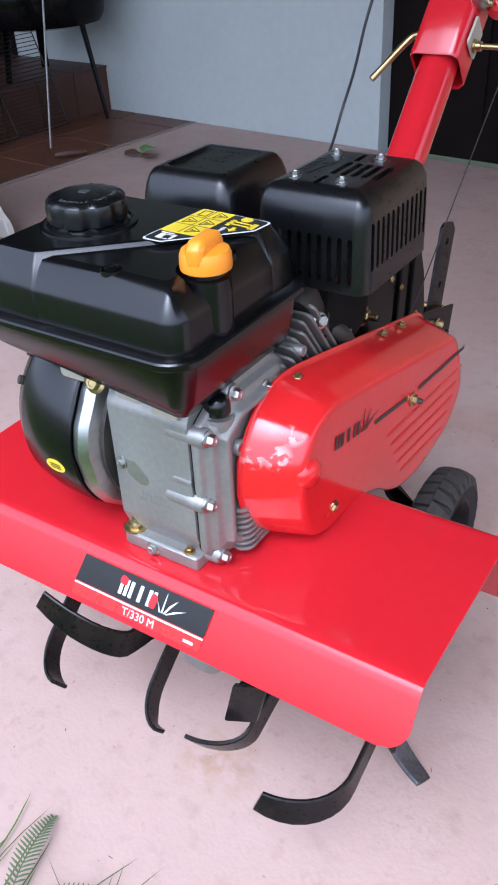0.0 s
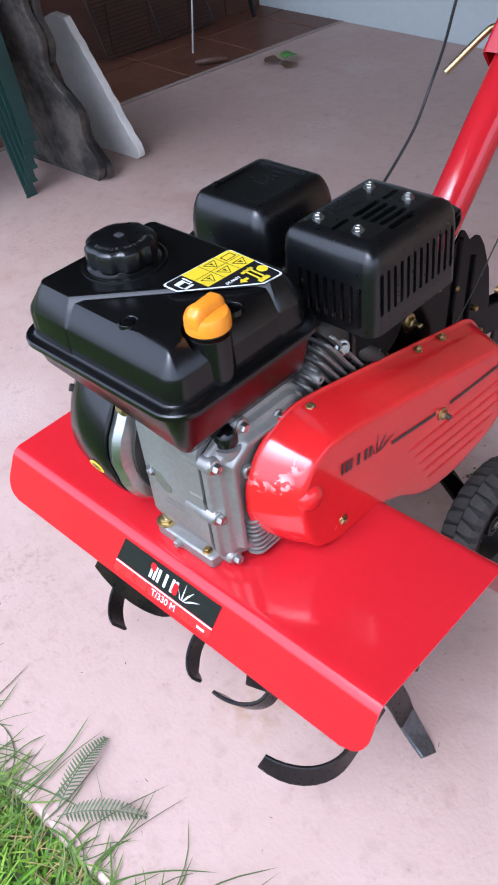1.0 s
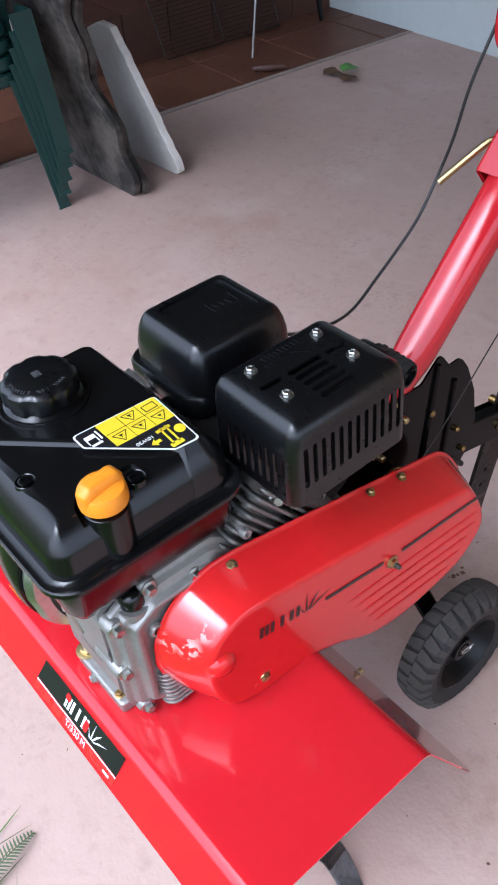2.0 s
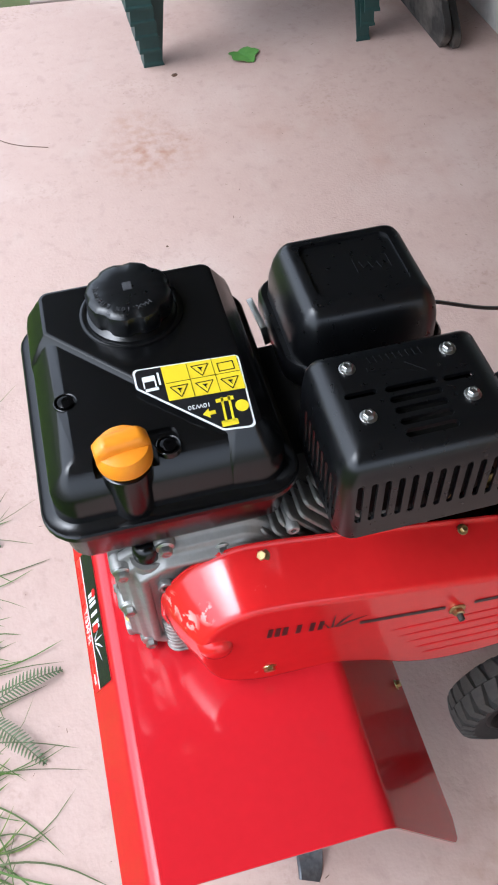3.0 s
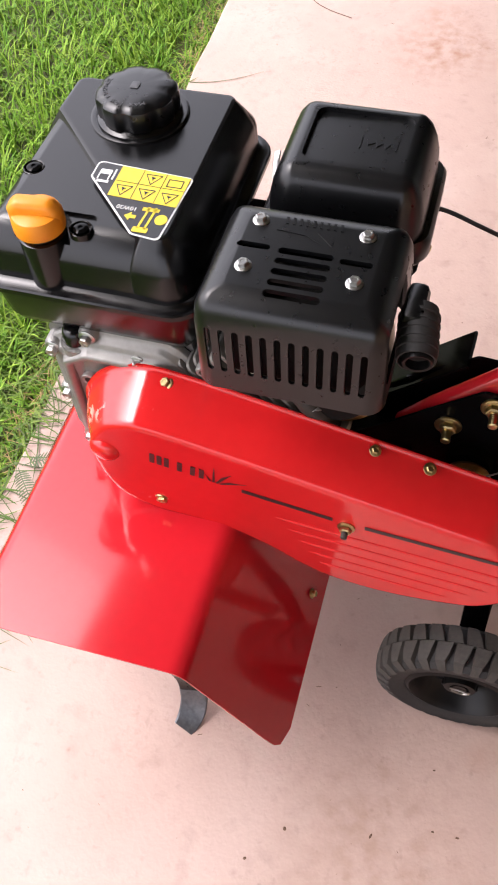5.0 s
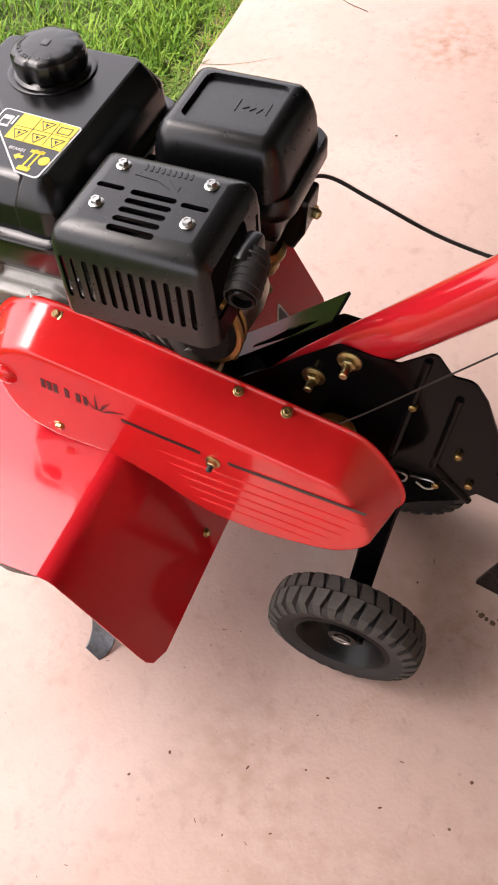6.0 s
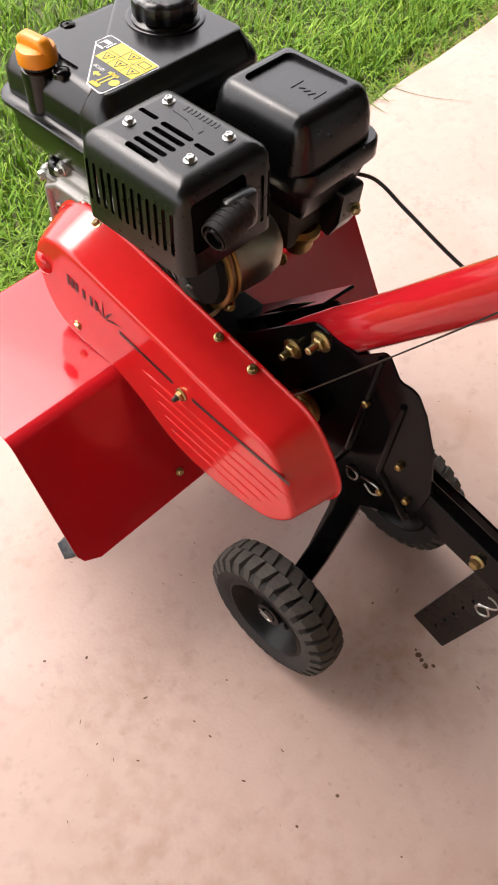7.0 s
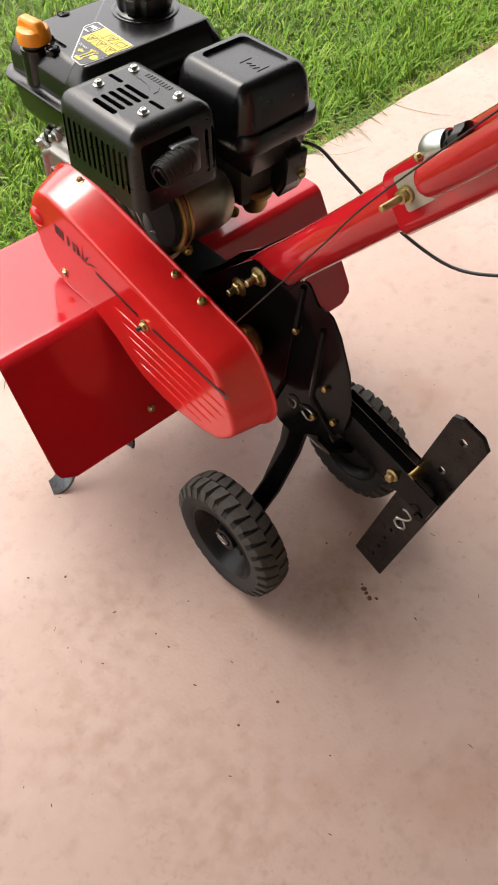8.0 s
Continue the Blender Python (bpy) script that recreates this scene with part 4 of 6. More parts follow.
    shell(bm, rect(c[0] - 0.005, c[0] + 0.005, c[1] - 0.004, c[1] + 0.004, 0.001, 2), [(0.737, 0), (0.7382, 0), (0.7384, 0.0006)], up)
    part("pump_symbol", bm, LETTER, tank)
    # dipstick neck and orange cap
    o = (0.0395, 0.1225)
    bm = bmesh.new()
    lathe(bm, [(0.021, 0.640), (0.021, 0.690), (0.0205, 0.697), (0.018, 0.6985)], (*o, 0), (0, 0, 1), 32)
    part("filler_neck", bm, GLOSS_PLASTIC, tank)
    bm = bmesh.new()
    lathe(bm, [(0.0165, 0.697), (0.0165, 0.704), (0.019, 0.7045)], (*o, 0), (0, 0, 1), 28)
    part("seal", bm, PLASTIC, tank)
    bm = bmesh.new()
    lathe(bm, [(0.0195, 0.703), (0.0222, 0.7045), (0.0226, 0.708), (0.0222, 0.7165), (0.0205, 0.7205), (0.015, 0.7225), (0.003, 0.7235)], (*o, 0), (0, 0, 1), 36)
    turn = Matrix.Translation((*o, 0)) @ Matrix.Rotation(radians(98), 4, "Z")
    grip = lambda u, v, h: tuple(turn @ Vector((u, v, h)))
    fin = rpoly([(-0.0226, 0.712), (0.0222, 0.712), (0.0215, 0.7240), (0.0160, 0.7325), (-0.0150, 0.7335), (-0.0226, 0.7265)], [0.002, 0.002, 0.006, 0.007, 0.007, 0.004], 4)
    shell(bm, fin, [(-0.0085, 0.0060), (-0.0072, 0.0022), (-0.0045, 0.0), (0.0045, 0.0), (0.0072, 0.0022), (0.0085, 0.0060)], lambda u, v, h: grip(u, h, v))
    part("dipstick_cap", bm, ORANGE, tank, "orange plastic oil cap with finger grip", smooth=45)
    # screws in their wells
    for x, y, z in ((-0.032, 0.084, 0.7020), (0.0355, 0.158, 0.7030)):
        bm = bmesh.new()
        lathe(bm, [(0.0102, z - 0.004), (0.0100, z + 0.0016), (0.0094, z + 0.0020), (0.0086, z + 0.0014), (0.0084, z - 0.002)], (x, y, 0), (0, 0, 1), 28)
        part("screw_well", bm, GLOSS_PLASTIC, tank)
        bm = bmesh.new()
        lathe(bm, [(0.0070, z - 0.002), (0.0068, z + 0.0022), (0.0045, z + 0.0034), (0.0022, z + 0.0034), (0.0018, z + 0.0022)], (x, y, 0), (0, 0, 1), 20)
        part("screw", bm, BLACK_PAINT, tank, "glossy black screw")
    # warning label
    top = lambda u, v, h: (u - 0.0005, v - 0.003, 0.7081 + h)
    L = [(-0.047, 0.146), (-0.025, 0.146), (0.037, 0.206), (0.040, 0.232), (-0.041, 0.237)]
    bm = bmesh.new()
    flat(bm, rpoly(L, 0.004, 3), top, 0.0002)
    label = part("warning_label", bm, WHITE_INK, tank, "yellow and black warning label with white border", smooth=0)
    bm = bmesh.new()
    flat(bm, inset(rpoly(L, 0.004, 3), 0.0017), top, 0.0006)
    part("black_field", bm, BLACK_INK, tank, smooth=0)
    bm = bmesh.new()
    flat(bm, [(-0.0435, 0.170), (-0.0045, 0.170), (-0.0015, 0.2335), (-0.0395, 0.2345)], top, 0.0010)
    part("yellow_field", bm, YELLOW_INK, tank, smooth=0)
    bm = bmesh.new()
    for i in range(2):
        for j in range(3):
            cx, cy = -0.0320 + 0.0195 * i + 0.0012 * j, 0.1810 + 0.0212 * j
            if (i, j) == (0, 0):
                continue
            if (i, j) == (0, 2):
                flat(bm, [(cx - 0.005, cy - 0.007), (cx + 0.005, cy - 0.007), (cx + 0.005, cy - 0.0062), (cx - 0.005, cy - 0.0062)], top, 0.0014)
                flat(bm, [(cx - 0.005, cy + 0.0062), (cx + 0.005, cy + 0.0062), (cx + 0.005, cy + 0.007), (cx - 0.005, cy + 0.007)], top, 0.0014)
                flat(bm, [(cx - 0.005, cy - 0.007), (cx - 0.0042, cy - 0.007), (cx - 0.0042, cy + 0.007), (cx - 0.005, cy + 0.007)], top, 0.0014)
                flat(bm, [(cx + 0.0042, cy - 0.007), (cx + 0.005, cy - 0.007), (cx + 0.005, cy + 0.007), (cx + 0.0042, cy + 0.007)], top, 0.0014)
                continue
            a, b, q = Vector((cx - 0.006, cy - 0.0075)), Vector((cx - 0.006, cy + 0.0075)), Vector((cx + 0.0065, cy))
            for s, e in ((a, b), (b, q), (q, a)):
                t = (e - s).normalized()
                nrm = Vector((-t.y, t.x)) * 0.00036
                flat(bm, [tuple(s - nrm), tuple(e - nrm), tuple(e + nrm), tuple(s + nrm)], top, 0.0014)
            flat(bm, [(cx - 0.0038, cy - 0.0022), (cx - 0.0028, cy + 0.0024), (cx - 0.0012, cy + 0.0004), (cx + 0.0022, cy + 0.0006 * j), (cx - 0.0012, cy - 0.0008)], top, 0.0014)
    for j in (1, 2):
        v = 0.170 + 0.0213 * j
        flat(bm, [(-0.0415, v), (-0.003, v), (-0.003, v + 0.0004), (-0.0415, v + 0.0004)], top, 0.0014)
    flat(bm, [(-0.0238, 0.171), (-0.0234, 0.171), (-0.0214, 0.234), (-0.0218, 0.234)], top, 0.0014)
    part("warning_print", bm, BLACK_INK, label, "black warning triangles", smooth=0)
    bm = bmesh.new()
    flat(bm, rpoly([(-0.036, 0.1525), (-0.030, 0.1525), (-0.030, 0.1635), (-0.036, 0.1635)], 0.001, 2), top, 0.0010)
    flat(bm, [(-0.030, 0.1525), (-0.023, 0.1525), (-0.023, 0.1537), (-0.030, 0.1537)], top, 0.0010)
    flat(bm, [(-0.030, 0.1623), (-0.023, 0.1623), (-0.023, 0.1635), (-0.030, 0.1635)], top, 0.0010)
    flat(bm, [(-0.022, 0.1535), (-0.019, 0.1535), (-0.019, 0.1645), (-0.022, 0.1645)], top, 0.0010)
    flat(bm, [(-0.038, 0.1655), (-0.024, 0.1655), (-0.024, 0.1672), (-0.038, 0.1672)], top, 0.0010)
    part("fuel_symbol", bm, WHITE_INK, tank, "white fuel pump symbol", smooth=0)
    bm = bmesh.new()
    flat(bm, [(0.003, 0.211), (0.030, 0.209), (0.030, 0.211), (0.003, 0.213)], top, 0.0010)
    flat(bm, [(0.003, 0.217), (0.030, 0.215), (0.030, 0.217), (0.003, 0.219)], top, 0.0010)
    flat(bm, rpoly([(0.028, 0.206), (0.034, 0.206), (0.034, 0.2195), (0.028, 0.2195)], 0.001, 2), top, 0.0010)
    flat(bm, [(0.004, 0.2065), (0.008, 0.2065), (0.008, 0.2215), (0.004, 0.2215)], top, 0.0010)
    flat(bm, [(0.016 + 0.0062 * math.cos(w), 0.2262 + 0.0055 * math.sin(w)) for w in (k * math.pi / 10 for k in range(20))], top, 0.0010)
    flat(bm, [(0.012, 0.199), (0.017, 0.1935), (0.022, 0.199), (0.019, 0.199), (0.019, 0.204), (0.015, 0.204), (0.015, 0.199)], top, 0.0010)
    part("dipstick_symbol", bm, YELLOW_INK, tank, "yellow dipstick symbol", smooth=0)
    m = Matrix.Translation((0.0070, 0.1895, 0.7093)) @ Matrix.Rotation(radians(-92), 4, "Z")
    lettering("oil_grade_text", "10W30", 0.0062, m, WHITE_INK, tank, "white oil grade lettering")


build_tank()


# exhaust guard
def build_guard():
    out = rect(-0.014, 0.113, 0.277, 0.434, 0.016, 5)
    bm = bmesh.new()
    shell(bm, out, [(0.630, 0.003), (0.628, 0.0015), (0.628, 0.0), (0.695, 0.001), (0.711, 0.003), (0.7195, 0.0075), (0.7245, 0.0145), (0.7265, 0.024)], up, cap0=False)
    shell(bm, out, [(0.630, 0.003), (0.695, 0.004), (0.716, 0.012), (0.7225, 0.026)], up, cap0=False)
    bmesh.ops.remove_doubles(bm, verts=bm.verts, dist=1e-6)
    me = finish("exhaust_guard", bm, PLASTIC, 50)
    cut = bmesh.new()
    slot = lambda a, b, w, put: shell(cut, rpoly([(a[0] - w, a[1] - w), (b[0] + w, a[1] - w), (b[0] + w, b[1] + w), (a[0] - w, b[1] + w)], w * 0.95, 3), [(-0.012, 0), (0.012, 0)], put)
    for k in range(12):
        y = 0.2925 + 0.0112 * k
        slot((y, 0.653), (y, 0.696), 0.0027, lambda u, v, h: (0.113 + h, u, v))
    for k in range(8):
        x = 0.0165 + 0.0112 * k
        slot((x, 0.640), (x, 0.682), 0.0027, lambda u, v, h: (u, 0.277 + h, v))
    for k in range(2):
        x = -0.003 + 0.0105 * k
        slot((x, 0.645), (x, 0.695), 0.0026, lambda u, v, h: (u, 0.434 + h, v))
    for k in range(5):
        x = 0.0455 + 0.0114 * k
        slot((x, 0.336), (x, 0.373), 0.0034, lambda u, v, h: (u, v, 0.725 + h))
    slot((0.0445, 0.302), (0.0445, 0.323), 0.0030, lambda u, v, h: (u, v, 0.725 + h))
    slot((0.047, 0.384), (0.047, 0.404), 0.0030, lambda u, v, h: (u, v, 0.725 + h))
    slot((0.035, 0.660), (0.095, 0.705), 0.006, lambda u, v, h: (u, 0.434 + h, v))
    me = carve(me, cut)
    me.set_sharp_from_angle(angle=radians(40))
    guard = hang("exhaust_guard", me, tiller, "black slotted exhaust guard")
    for x, y in ((0.016, 0.311), (0.068, 0.311), (0.017, 0.397), (0.068, 0.397)):
        bm = bmesh.new()
        hexbolt(bm, (x, y, 0.7262), (0, 0, 1), 0.0048, 0.0055)
        part("bolt", bm, STEEL, guard, "bright washer-head bolt")
    # raised maker's mark of plain bars
    for k in range(9):
        y = 0.330 + 0.0055 * k
        bm = bmesh.new()
        flat(bm, [(0.008, y), (0.0155, y + 0.001), (0.0155, y + 0.0033), (0.008, y + 0.0023)], up, 0.7262, 0.0009)
        part("raised_bar", bm, PLASTIC, guard, smooth=0)
    bm = bmesh.new()
    flat(bm, [(0.019, 0.326), (0.022, 0.350), (0.033, 0.364), (0.026, 0.349), (0.024, 0.326)], up, 0.7262, 0.0009)
    flat(bm, [(0.021, 0.358), (0.034, 0.372), (0.027, 0.372), (0.020, 0.366)], up, 0.7262, 0.0009)
    part("raised_mark", bm, PLASTIC, guard, smooth=0)
    # the silencer inside
    bm = bmesh.new()
    shell(bm, rect(0.000, 0.098, 0.295, 0.418, 0.02, 4), [(0.628, 0.008), (0.636, 0), (0.700, 0), (0.708, 0.008)], up)
    part("silencer", bm, HIDDEN_BLACK, tiller, "dark silencer behind the slots")
    # tail pipe in its hood
    bm = bmesh.new()
    lathe(bm, [(0.010, -0.050), (0.0148, -0.046), (0.0160, -0.030), (0.0158, -0.003), (0.0150, 0.0), (0.0138, 0.0), (0.0135, -0.012), (0.011, -0.013)], (0.0925, 0.452, 0.6815), (1, 0.12, -0.16), 32)
    pipe = part("tail_pipe_hood", bm, CARCASS, tiller, "black tail pipe hood")
    for k in range(5):
        h = -0.040 + 0.0075 * k
        bm = bmesh.new()
        lathe(bm, [(0.0154, h), (0.0167, h + 0.0005), (0.0167, h + 0.0026), (0.0154, h + 0.0035)], (0.0925, 0.452, 0.6815), (1, 0.12, -0.16), 28)
        part("rib", bm, CARCASS, pipe)
    bm = bmesh.new()
    lathe(bm, [(0.0125, -0.035), (0.0125, -0.0015), (0.0115, 0.0005), (0.0095, 0.0), (0.0090, -0.030)], (0.0935, 0.4535, 0.6800), (1, 0.12, -0.16), 28)
    part("pipe_mouth", bm, RIM_BLACK, pipe)
    bm = bmesh.new()
    box(bm, 0.030, 0.070, 0.434, 0.452, 0.662, 0.704, 0.006)
    part("pipe_bracket", bm, PLASTIC, pipe)
    # bright exhaust can below the guard, its rolled seam towards the belt cover
    can, way = (0.034, 0.374, 0.566), (-1, 0.10, -0.06)
    bm = bmesh.new()
    lathe(bm, [(0.020, -0.012), (0.040, -0.010), (0.046, -0.004), (0.0465, 0.030), (0.0455, 0.060), (0.041, 0.078), (0.031, 0.089), (0.016, 0.095), (0.003, 0.097)], can, way, 40)
    exhaust = part("exhaust_can", bm, SHAPED_STEEL, tiller, "bright heat-tinted exhaust can")
    # end plate painted near-black because the can's end lies in shade
    bm = bmesh.new()
    lathe(bm, [(0.0005, -0.017), (0.030, -0.0165), (0.0425, -0.013), (0.0465, -0.006), (0.040, -0.004)], can, way, 40)
    part("end_plate", bm, HIDDEN_BLACK, exhaust, "near-black end plate with the can's shade in its colour")
    for h, r, wide in ((-0.002, 0.0520, 0.0028), (0.010, 0.0495, 0.0022)):
        bm = bmesh.new()
        lathe(bm, [(0.043, h - wide), (r, h - wide), (r + 0.0012, h), (r, h + wide), (0.043, h + wide)], can, way, 40)
        part("exhaust_band", bm, DULL_BRASS, tiller, "brassy rolled seam of the exhaust")
    for p in ((0.025, 0.402, 0.516), (-0.050, 0.412, 0.545)):
        bm = bmesh.new()
        hexbolt(bm, p, (0.3, 0.9, 0.1), 0.0055, 0.008)
        part("bolt", bm, DULL_BRASS, tiller)
    bm = bmesh.new()
    tube(bm, catmull([(0.020, 0.330, 0.560), (0.044, 0.352, 0.545), (0.046, 0.372, 0.522), (0.040, 0.385, 0.500)], 4), 0.011, 14)
    part("exhaust_elbow", bm, DARK_METAL, tiller, "grey cast exhaust elbow")
    # near-black sheet added so the can stays dark from the front
    bm = bmesh.new()
    shell(bm, rpoly([(-0.075, 0.505), (0.046, 0.545), (0.050, 0.627), (-0.075, 0.627)], 0.010, 4), [(0.322, 0), (0.324, 0)], along_y)
    part("heat_shield", bm, HIDDEN_BLACK, tiller, "near-black heat shield behind the cylinder head that hides the can")
    bm = bmesh.new()
    lathe(bm, [(0.010, 0.0), (0.020, 0.001), (0.020, 0.006), (0.012, 0.008)], (0.040, 0.380, 0.508), (-0.2, 0.5, -0.85), 20)
    part("exhaust_flange", bm, SHAPED_STEEL, tiller)


build_guard()


# air filter and carburettor
def build_filter():
    bm = bmesh.new()
    top = rect(-0.180, -0.051, 0.291, 0.432, 0.024, 6)
    shell(bm, top, [(0.656, 0.0), (0.683, 0.0015), (0.6975, 0.005), (0.7075, 0.0095), (0.7135, 0.0145), (0.7158, 0.0190), (0.7165, 0.0235)], up)
    me = finish("air_filter_lid", bm, PLASTIC, 50)
    # shallow panel in the lid, deepest towards the tank
    cut = bmesh.new()
    panel = rect(-0.1545, -0.0800, 0.3180, 0.4065, 0.009, 4)
    rows = [[cut.verts.new((u, v, h + (0.0028 * (v - 0.3180) / 0.0885 if h < 0.72 else 0))) for u, v in panel] for h in (0.7112, 0.75)]
    for i in range(len(panel)):
        cut.faces.new((rows[0][i - 1], rows[0][i], rows[1][i], rows[1][i - 1]))
    cut.faces.new(rows[0])
    cut.faces.new(rows[1])
    me = carve(me, cut)
    me.set_sharp_from_angle(angle=radians(40))
    lid = hang("air_filter_lid", me, tiller, "black moulded air filter lid")
    bm = bmesh.new()
    slope = lambda u, v, h: (u, v, 0.7112 + 0.0028 * (v - 0.3180) / 0.0885 + h)
    for v in (0.3640, 0.3960):
        flat(bm, [(-0.126, v), (-0.107, v), (-0.107, v + 0.0010), (-0.126, v + 0.0010)], slope, 0.0, 0.0008)
    for k in range(3):
        flat(bm, [(-0.121 + 0.002 * k, 0.369 + 0.008 * k), (-0.112 + 0.002 * k, 0.371 + 0.008 * k), (-0.116, 0.377 + 0.007 * k)], slope, 0.0, 0.0008)
    part("raised_mark", bm, PLASTIC, lid, smooth=0)
    bm = bmesh.new()
    low = rect(-0.187, -0.052, 0.283, 0.440, 0.024, 6)
    shell(bm, low, [(0.586, 0.030), (0.590, 0.022), (0.624, 0.010), (0.630, 0.004), (0.636, 0.0), (0.654, 0.0), (0.658, 0.003), (0.658, 0.012)], up)
    body = part("air_filter_body", bm, PLASTIC, tiller, "black air filter housing")
    bm = bmesh.new()
    shell(bm, rpoly([(0.318, 0.600), (0.432, 0.600), (0.428, 0.556), (0.414, 0.530), (0.398, 0.536), (0.380, 0.566), (0.330, 0.572)], 0.004, 3), [(-0.170, 0.003), (-0.167, 0), (-0.132, 0), (-0.130, 0.003)], along_x)
    part("cable_guide", bm, PLASTIC, body)
    bm = bmesh.new()
    hexbolt(bm, (-0.158, 0.428, 0.566), (0.3, 0.9, 0), 0.006, 0.009)
    part("clamp_screw", bm, BRASS, body, "yellow zinc cable clamp screw")
    bm = bmesh.new()
    box(bm, -0.150, -0.075, 0.335, 0.400, 0.530, 0.600, 0.008)
    part("carburettor", bm, DARK_METAL, tiller, "dark carburettor body")
    bm = bmesh.new()
    lathe(bm, [(0.007, 0.507), (0.015, 0.509), (0.0185, 0.516), (0.019, 0.533), (0.026, 0.534), (0.027, 0.540), (0.022, 0.546)], (-0.112, 0.385, 0), (0, 0, 1), 28)
    bowl = part("float_bowl", bm, DULL_BRASS, tiller, "brassy carburettor float bowl")
    bm = bmesh.new()
    hexbolt(bm, (-0.112, 0.385, 0.508), (0, 0, -1), 0.005, 0.007)
    part("bowl_bolt", bm, BRASS, bowl)
    bm = bmesh.new()
    bar(bm, [(-0.166, 0.274, 0.652), (-0.150, 0.276, 0.649), (-0.135, 0.280, 0.640), (-0.132, 0.284, 0.620)], lambda i: (0.0, 1.0, 0.3), 0.0065, 0.002)
    part("governor_lever", bm, PLATE_STEEL, tiller, "bright governor lever")
    bm = bmesh.new()
    shell(bm, rect(-0.125, 0.020, 0.235, 0.318, 0.012, 3), [(0.545, 0.006), (0.550, 0.0), (0.622, 0.0), (0.628, 0.004)], up)
    part("engine_shroud", bm, HIDDEN_BLACK, tiller, "dark sheet-metal engine shroud")
    bm = bmesh.new()
    tube(bm, catmull([(-0.06, 0.27, 0.62), (-0.08, 0.285, 0.600), (-0.10, 0.31, 0.58)], 5), 0.004, 8)
    part("fuel_hose", bm, CABLE_BLACK, tiller)


build_filter()


# rear frame
def build_frame():
    edge = [(.395, .452), (.440, .490), (.470, .518), (.515, .557), (.578, .553), (.611, .583), (.631, .555), (.653, .556), (.670, .531), (.690, .482), (.700, .423), (.692, .378), (.668, .345), (.628, .318), (.600, .296), (.575, .300), (.545, .325), (.480, .370), (.420, .420)]
    line = rpoly(edge, [0.008] * 7 + [0.014, 0.016] + [0.012] * 10, 4)
    small = rpoly([(.395, .452), (.440, .500), (.505, .548), (.545, .545), (.560, .50), (.570, .42), (.620, .37), (.655, .345), (.628, .318), (.600, .296), (.575, .300), (.545, .325), (.480, .370), (.420, .420)], 0.006, 3)
    for x, s, shape in ((0.0085, 1, line), (-0.040, -1, small)):
        bm = bmesh.new()
        shell(bm, shape, [(x - 0.0015, 0), (x + 0.0015, 0)], along_x)
        plate = part("frame_plate", bm, BLACK_PAINT, tiller, "glossy black pressed frame plate", smooth=30)
        if s < 0:
            continue
        for a, b in (((.606, .570), (.585, .40)), ((.585, .40), (.560, .335)), ((.643, .526), (.632, .400)), ((.632, .400), (.680, .350))):
            bm = bmesh.new()
            tube(bm, [(x + 0.0015, *a), (x + 0.0015, *b)], 0.0045, 8)
            part("pressed_rib", bm, BLACK_PAINT, plate)
    bm = bmesh.new()
    bar(bm, [(-0.052, .350, .410), (-0.053, .395, .448), (-0.053, .498, .543)], lambda i: (1, 0, 0.1), 0.050, 0.004)
    part("mount_strap", bm, BLACK_PAINT, tiller, "black engine mounting strap", smooth=30)
    bm = bmesh.new()
    box(bm, -0.075, 0.03, 0.25, 0.46, 0.405, 0.425, 0.004)
    box(bm, -0.06, 0.0, 0.38, 0.50, 0.36, 0.42, 0.004)
    part("engine_carrier", bm, HIDDEN_BLACK, tiller, "black engine carrier under the exhaust")
    for y, z, r, h in ((.528, .538, 0.0085, 0.022), (.490, .498, 0.0085, 0.020)):
        bm = bmesh.new()
        hexbolt(bm, (0.0095, y, z), (1, 0, 0), r, 0.009)
        lathe(bm, [(r * 1.6, 0), (r * 1.6, 0.0015)], (0.0095, y, z), (1, 0, 0), 20)
        lathe(bm, [(r * 0.55, 0.006), (r * 0.55, h), (r * 0.4, h + 0.001)], (0.0095, y, z), (1, 0, 0), 14)
        part("bolt", bm, BRASS, tiller, "yellow zinc bolt and nut through the frame")
    for y, z in ((.599, .496), (.656, .434), (.640, .367), (.675, .385)):
        bm = bmesh.new()
        lathe(bm, [(0.0045, 0), (0.0045, 0.006), (0.003, 0.0075)], (0.009, y, z), (1, 0, 0), 12)
        part("rivet", bm, DULL_BRASS, tiller, "yellow zinc rivet end")
    bm = bmesh.new()
    lathe(bm, [(0.010, 0), (0.022, 0.002), (0.0245, 0.006), (0.020, 0.010), (0.0245, 0.014), (0.022, 0.018), (0.014, 0.018), (0.010, 0.014)], (0.012, .520, .428), (1, 0, 0), 32)
    part("tension_pulley", bm, DULL_BRASS, tiller, "yellow zinc tension pulley")
    for pts in ([(0.008, .585, .362), (0.013, .595, .372), (0.013, .606, .368), (0.013, .604, .356), (0.013, .594, .354), (0.010, .588, .360)], [(0.010, .610, .366), (0.013, .622, .372), (0.013, .636, .372), (0.013, .640, .362), (0.013, .630, .354), (0.012, .618, .360)]):
        bm = bmesh.new()
        tube(bm, catmull(pts, 4), 0.0013, 6)
        part("hairpin_clip", bm, STEEL, tiller, "bright hairpin clip")
    # axle legs to both wheels
    hub = 0.1085
    for s, x in ((1, 0.086), (-1, -0.150)):
        bm = bmesh.new()
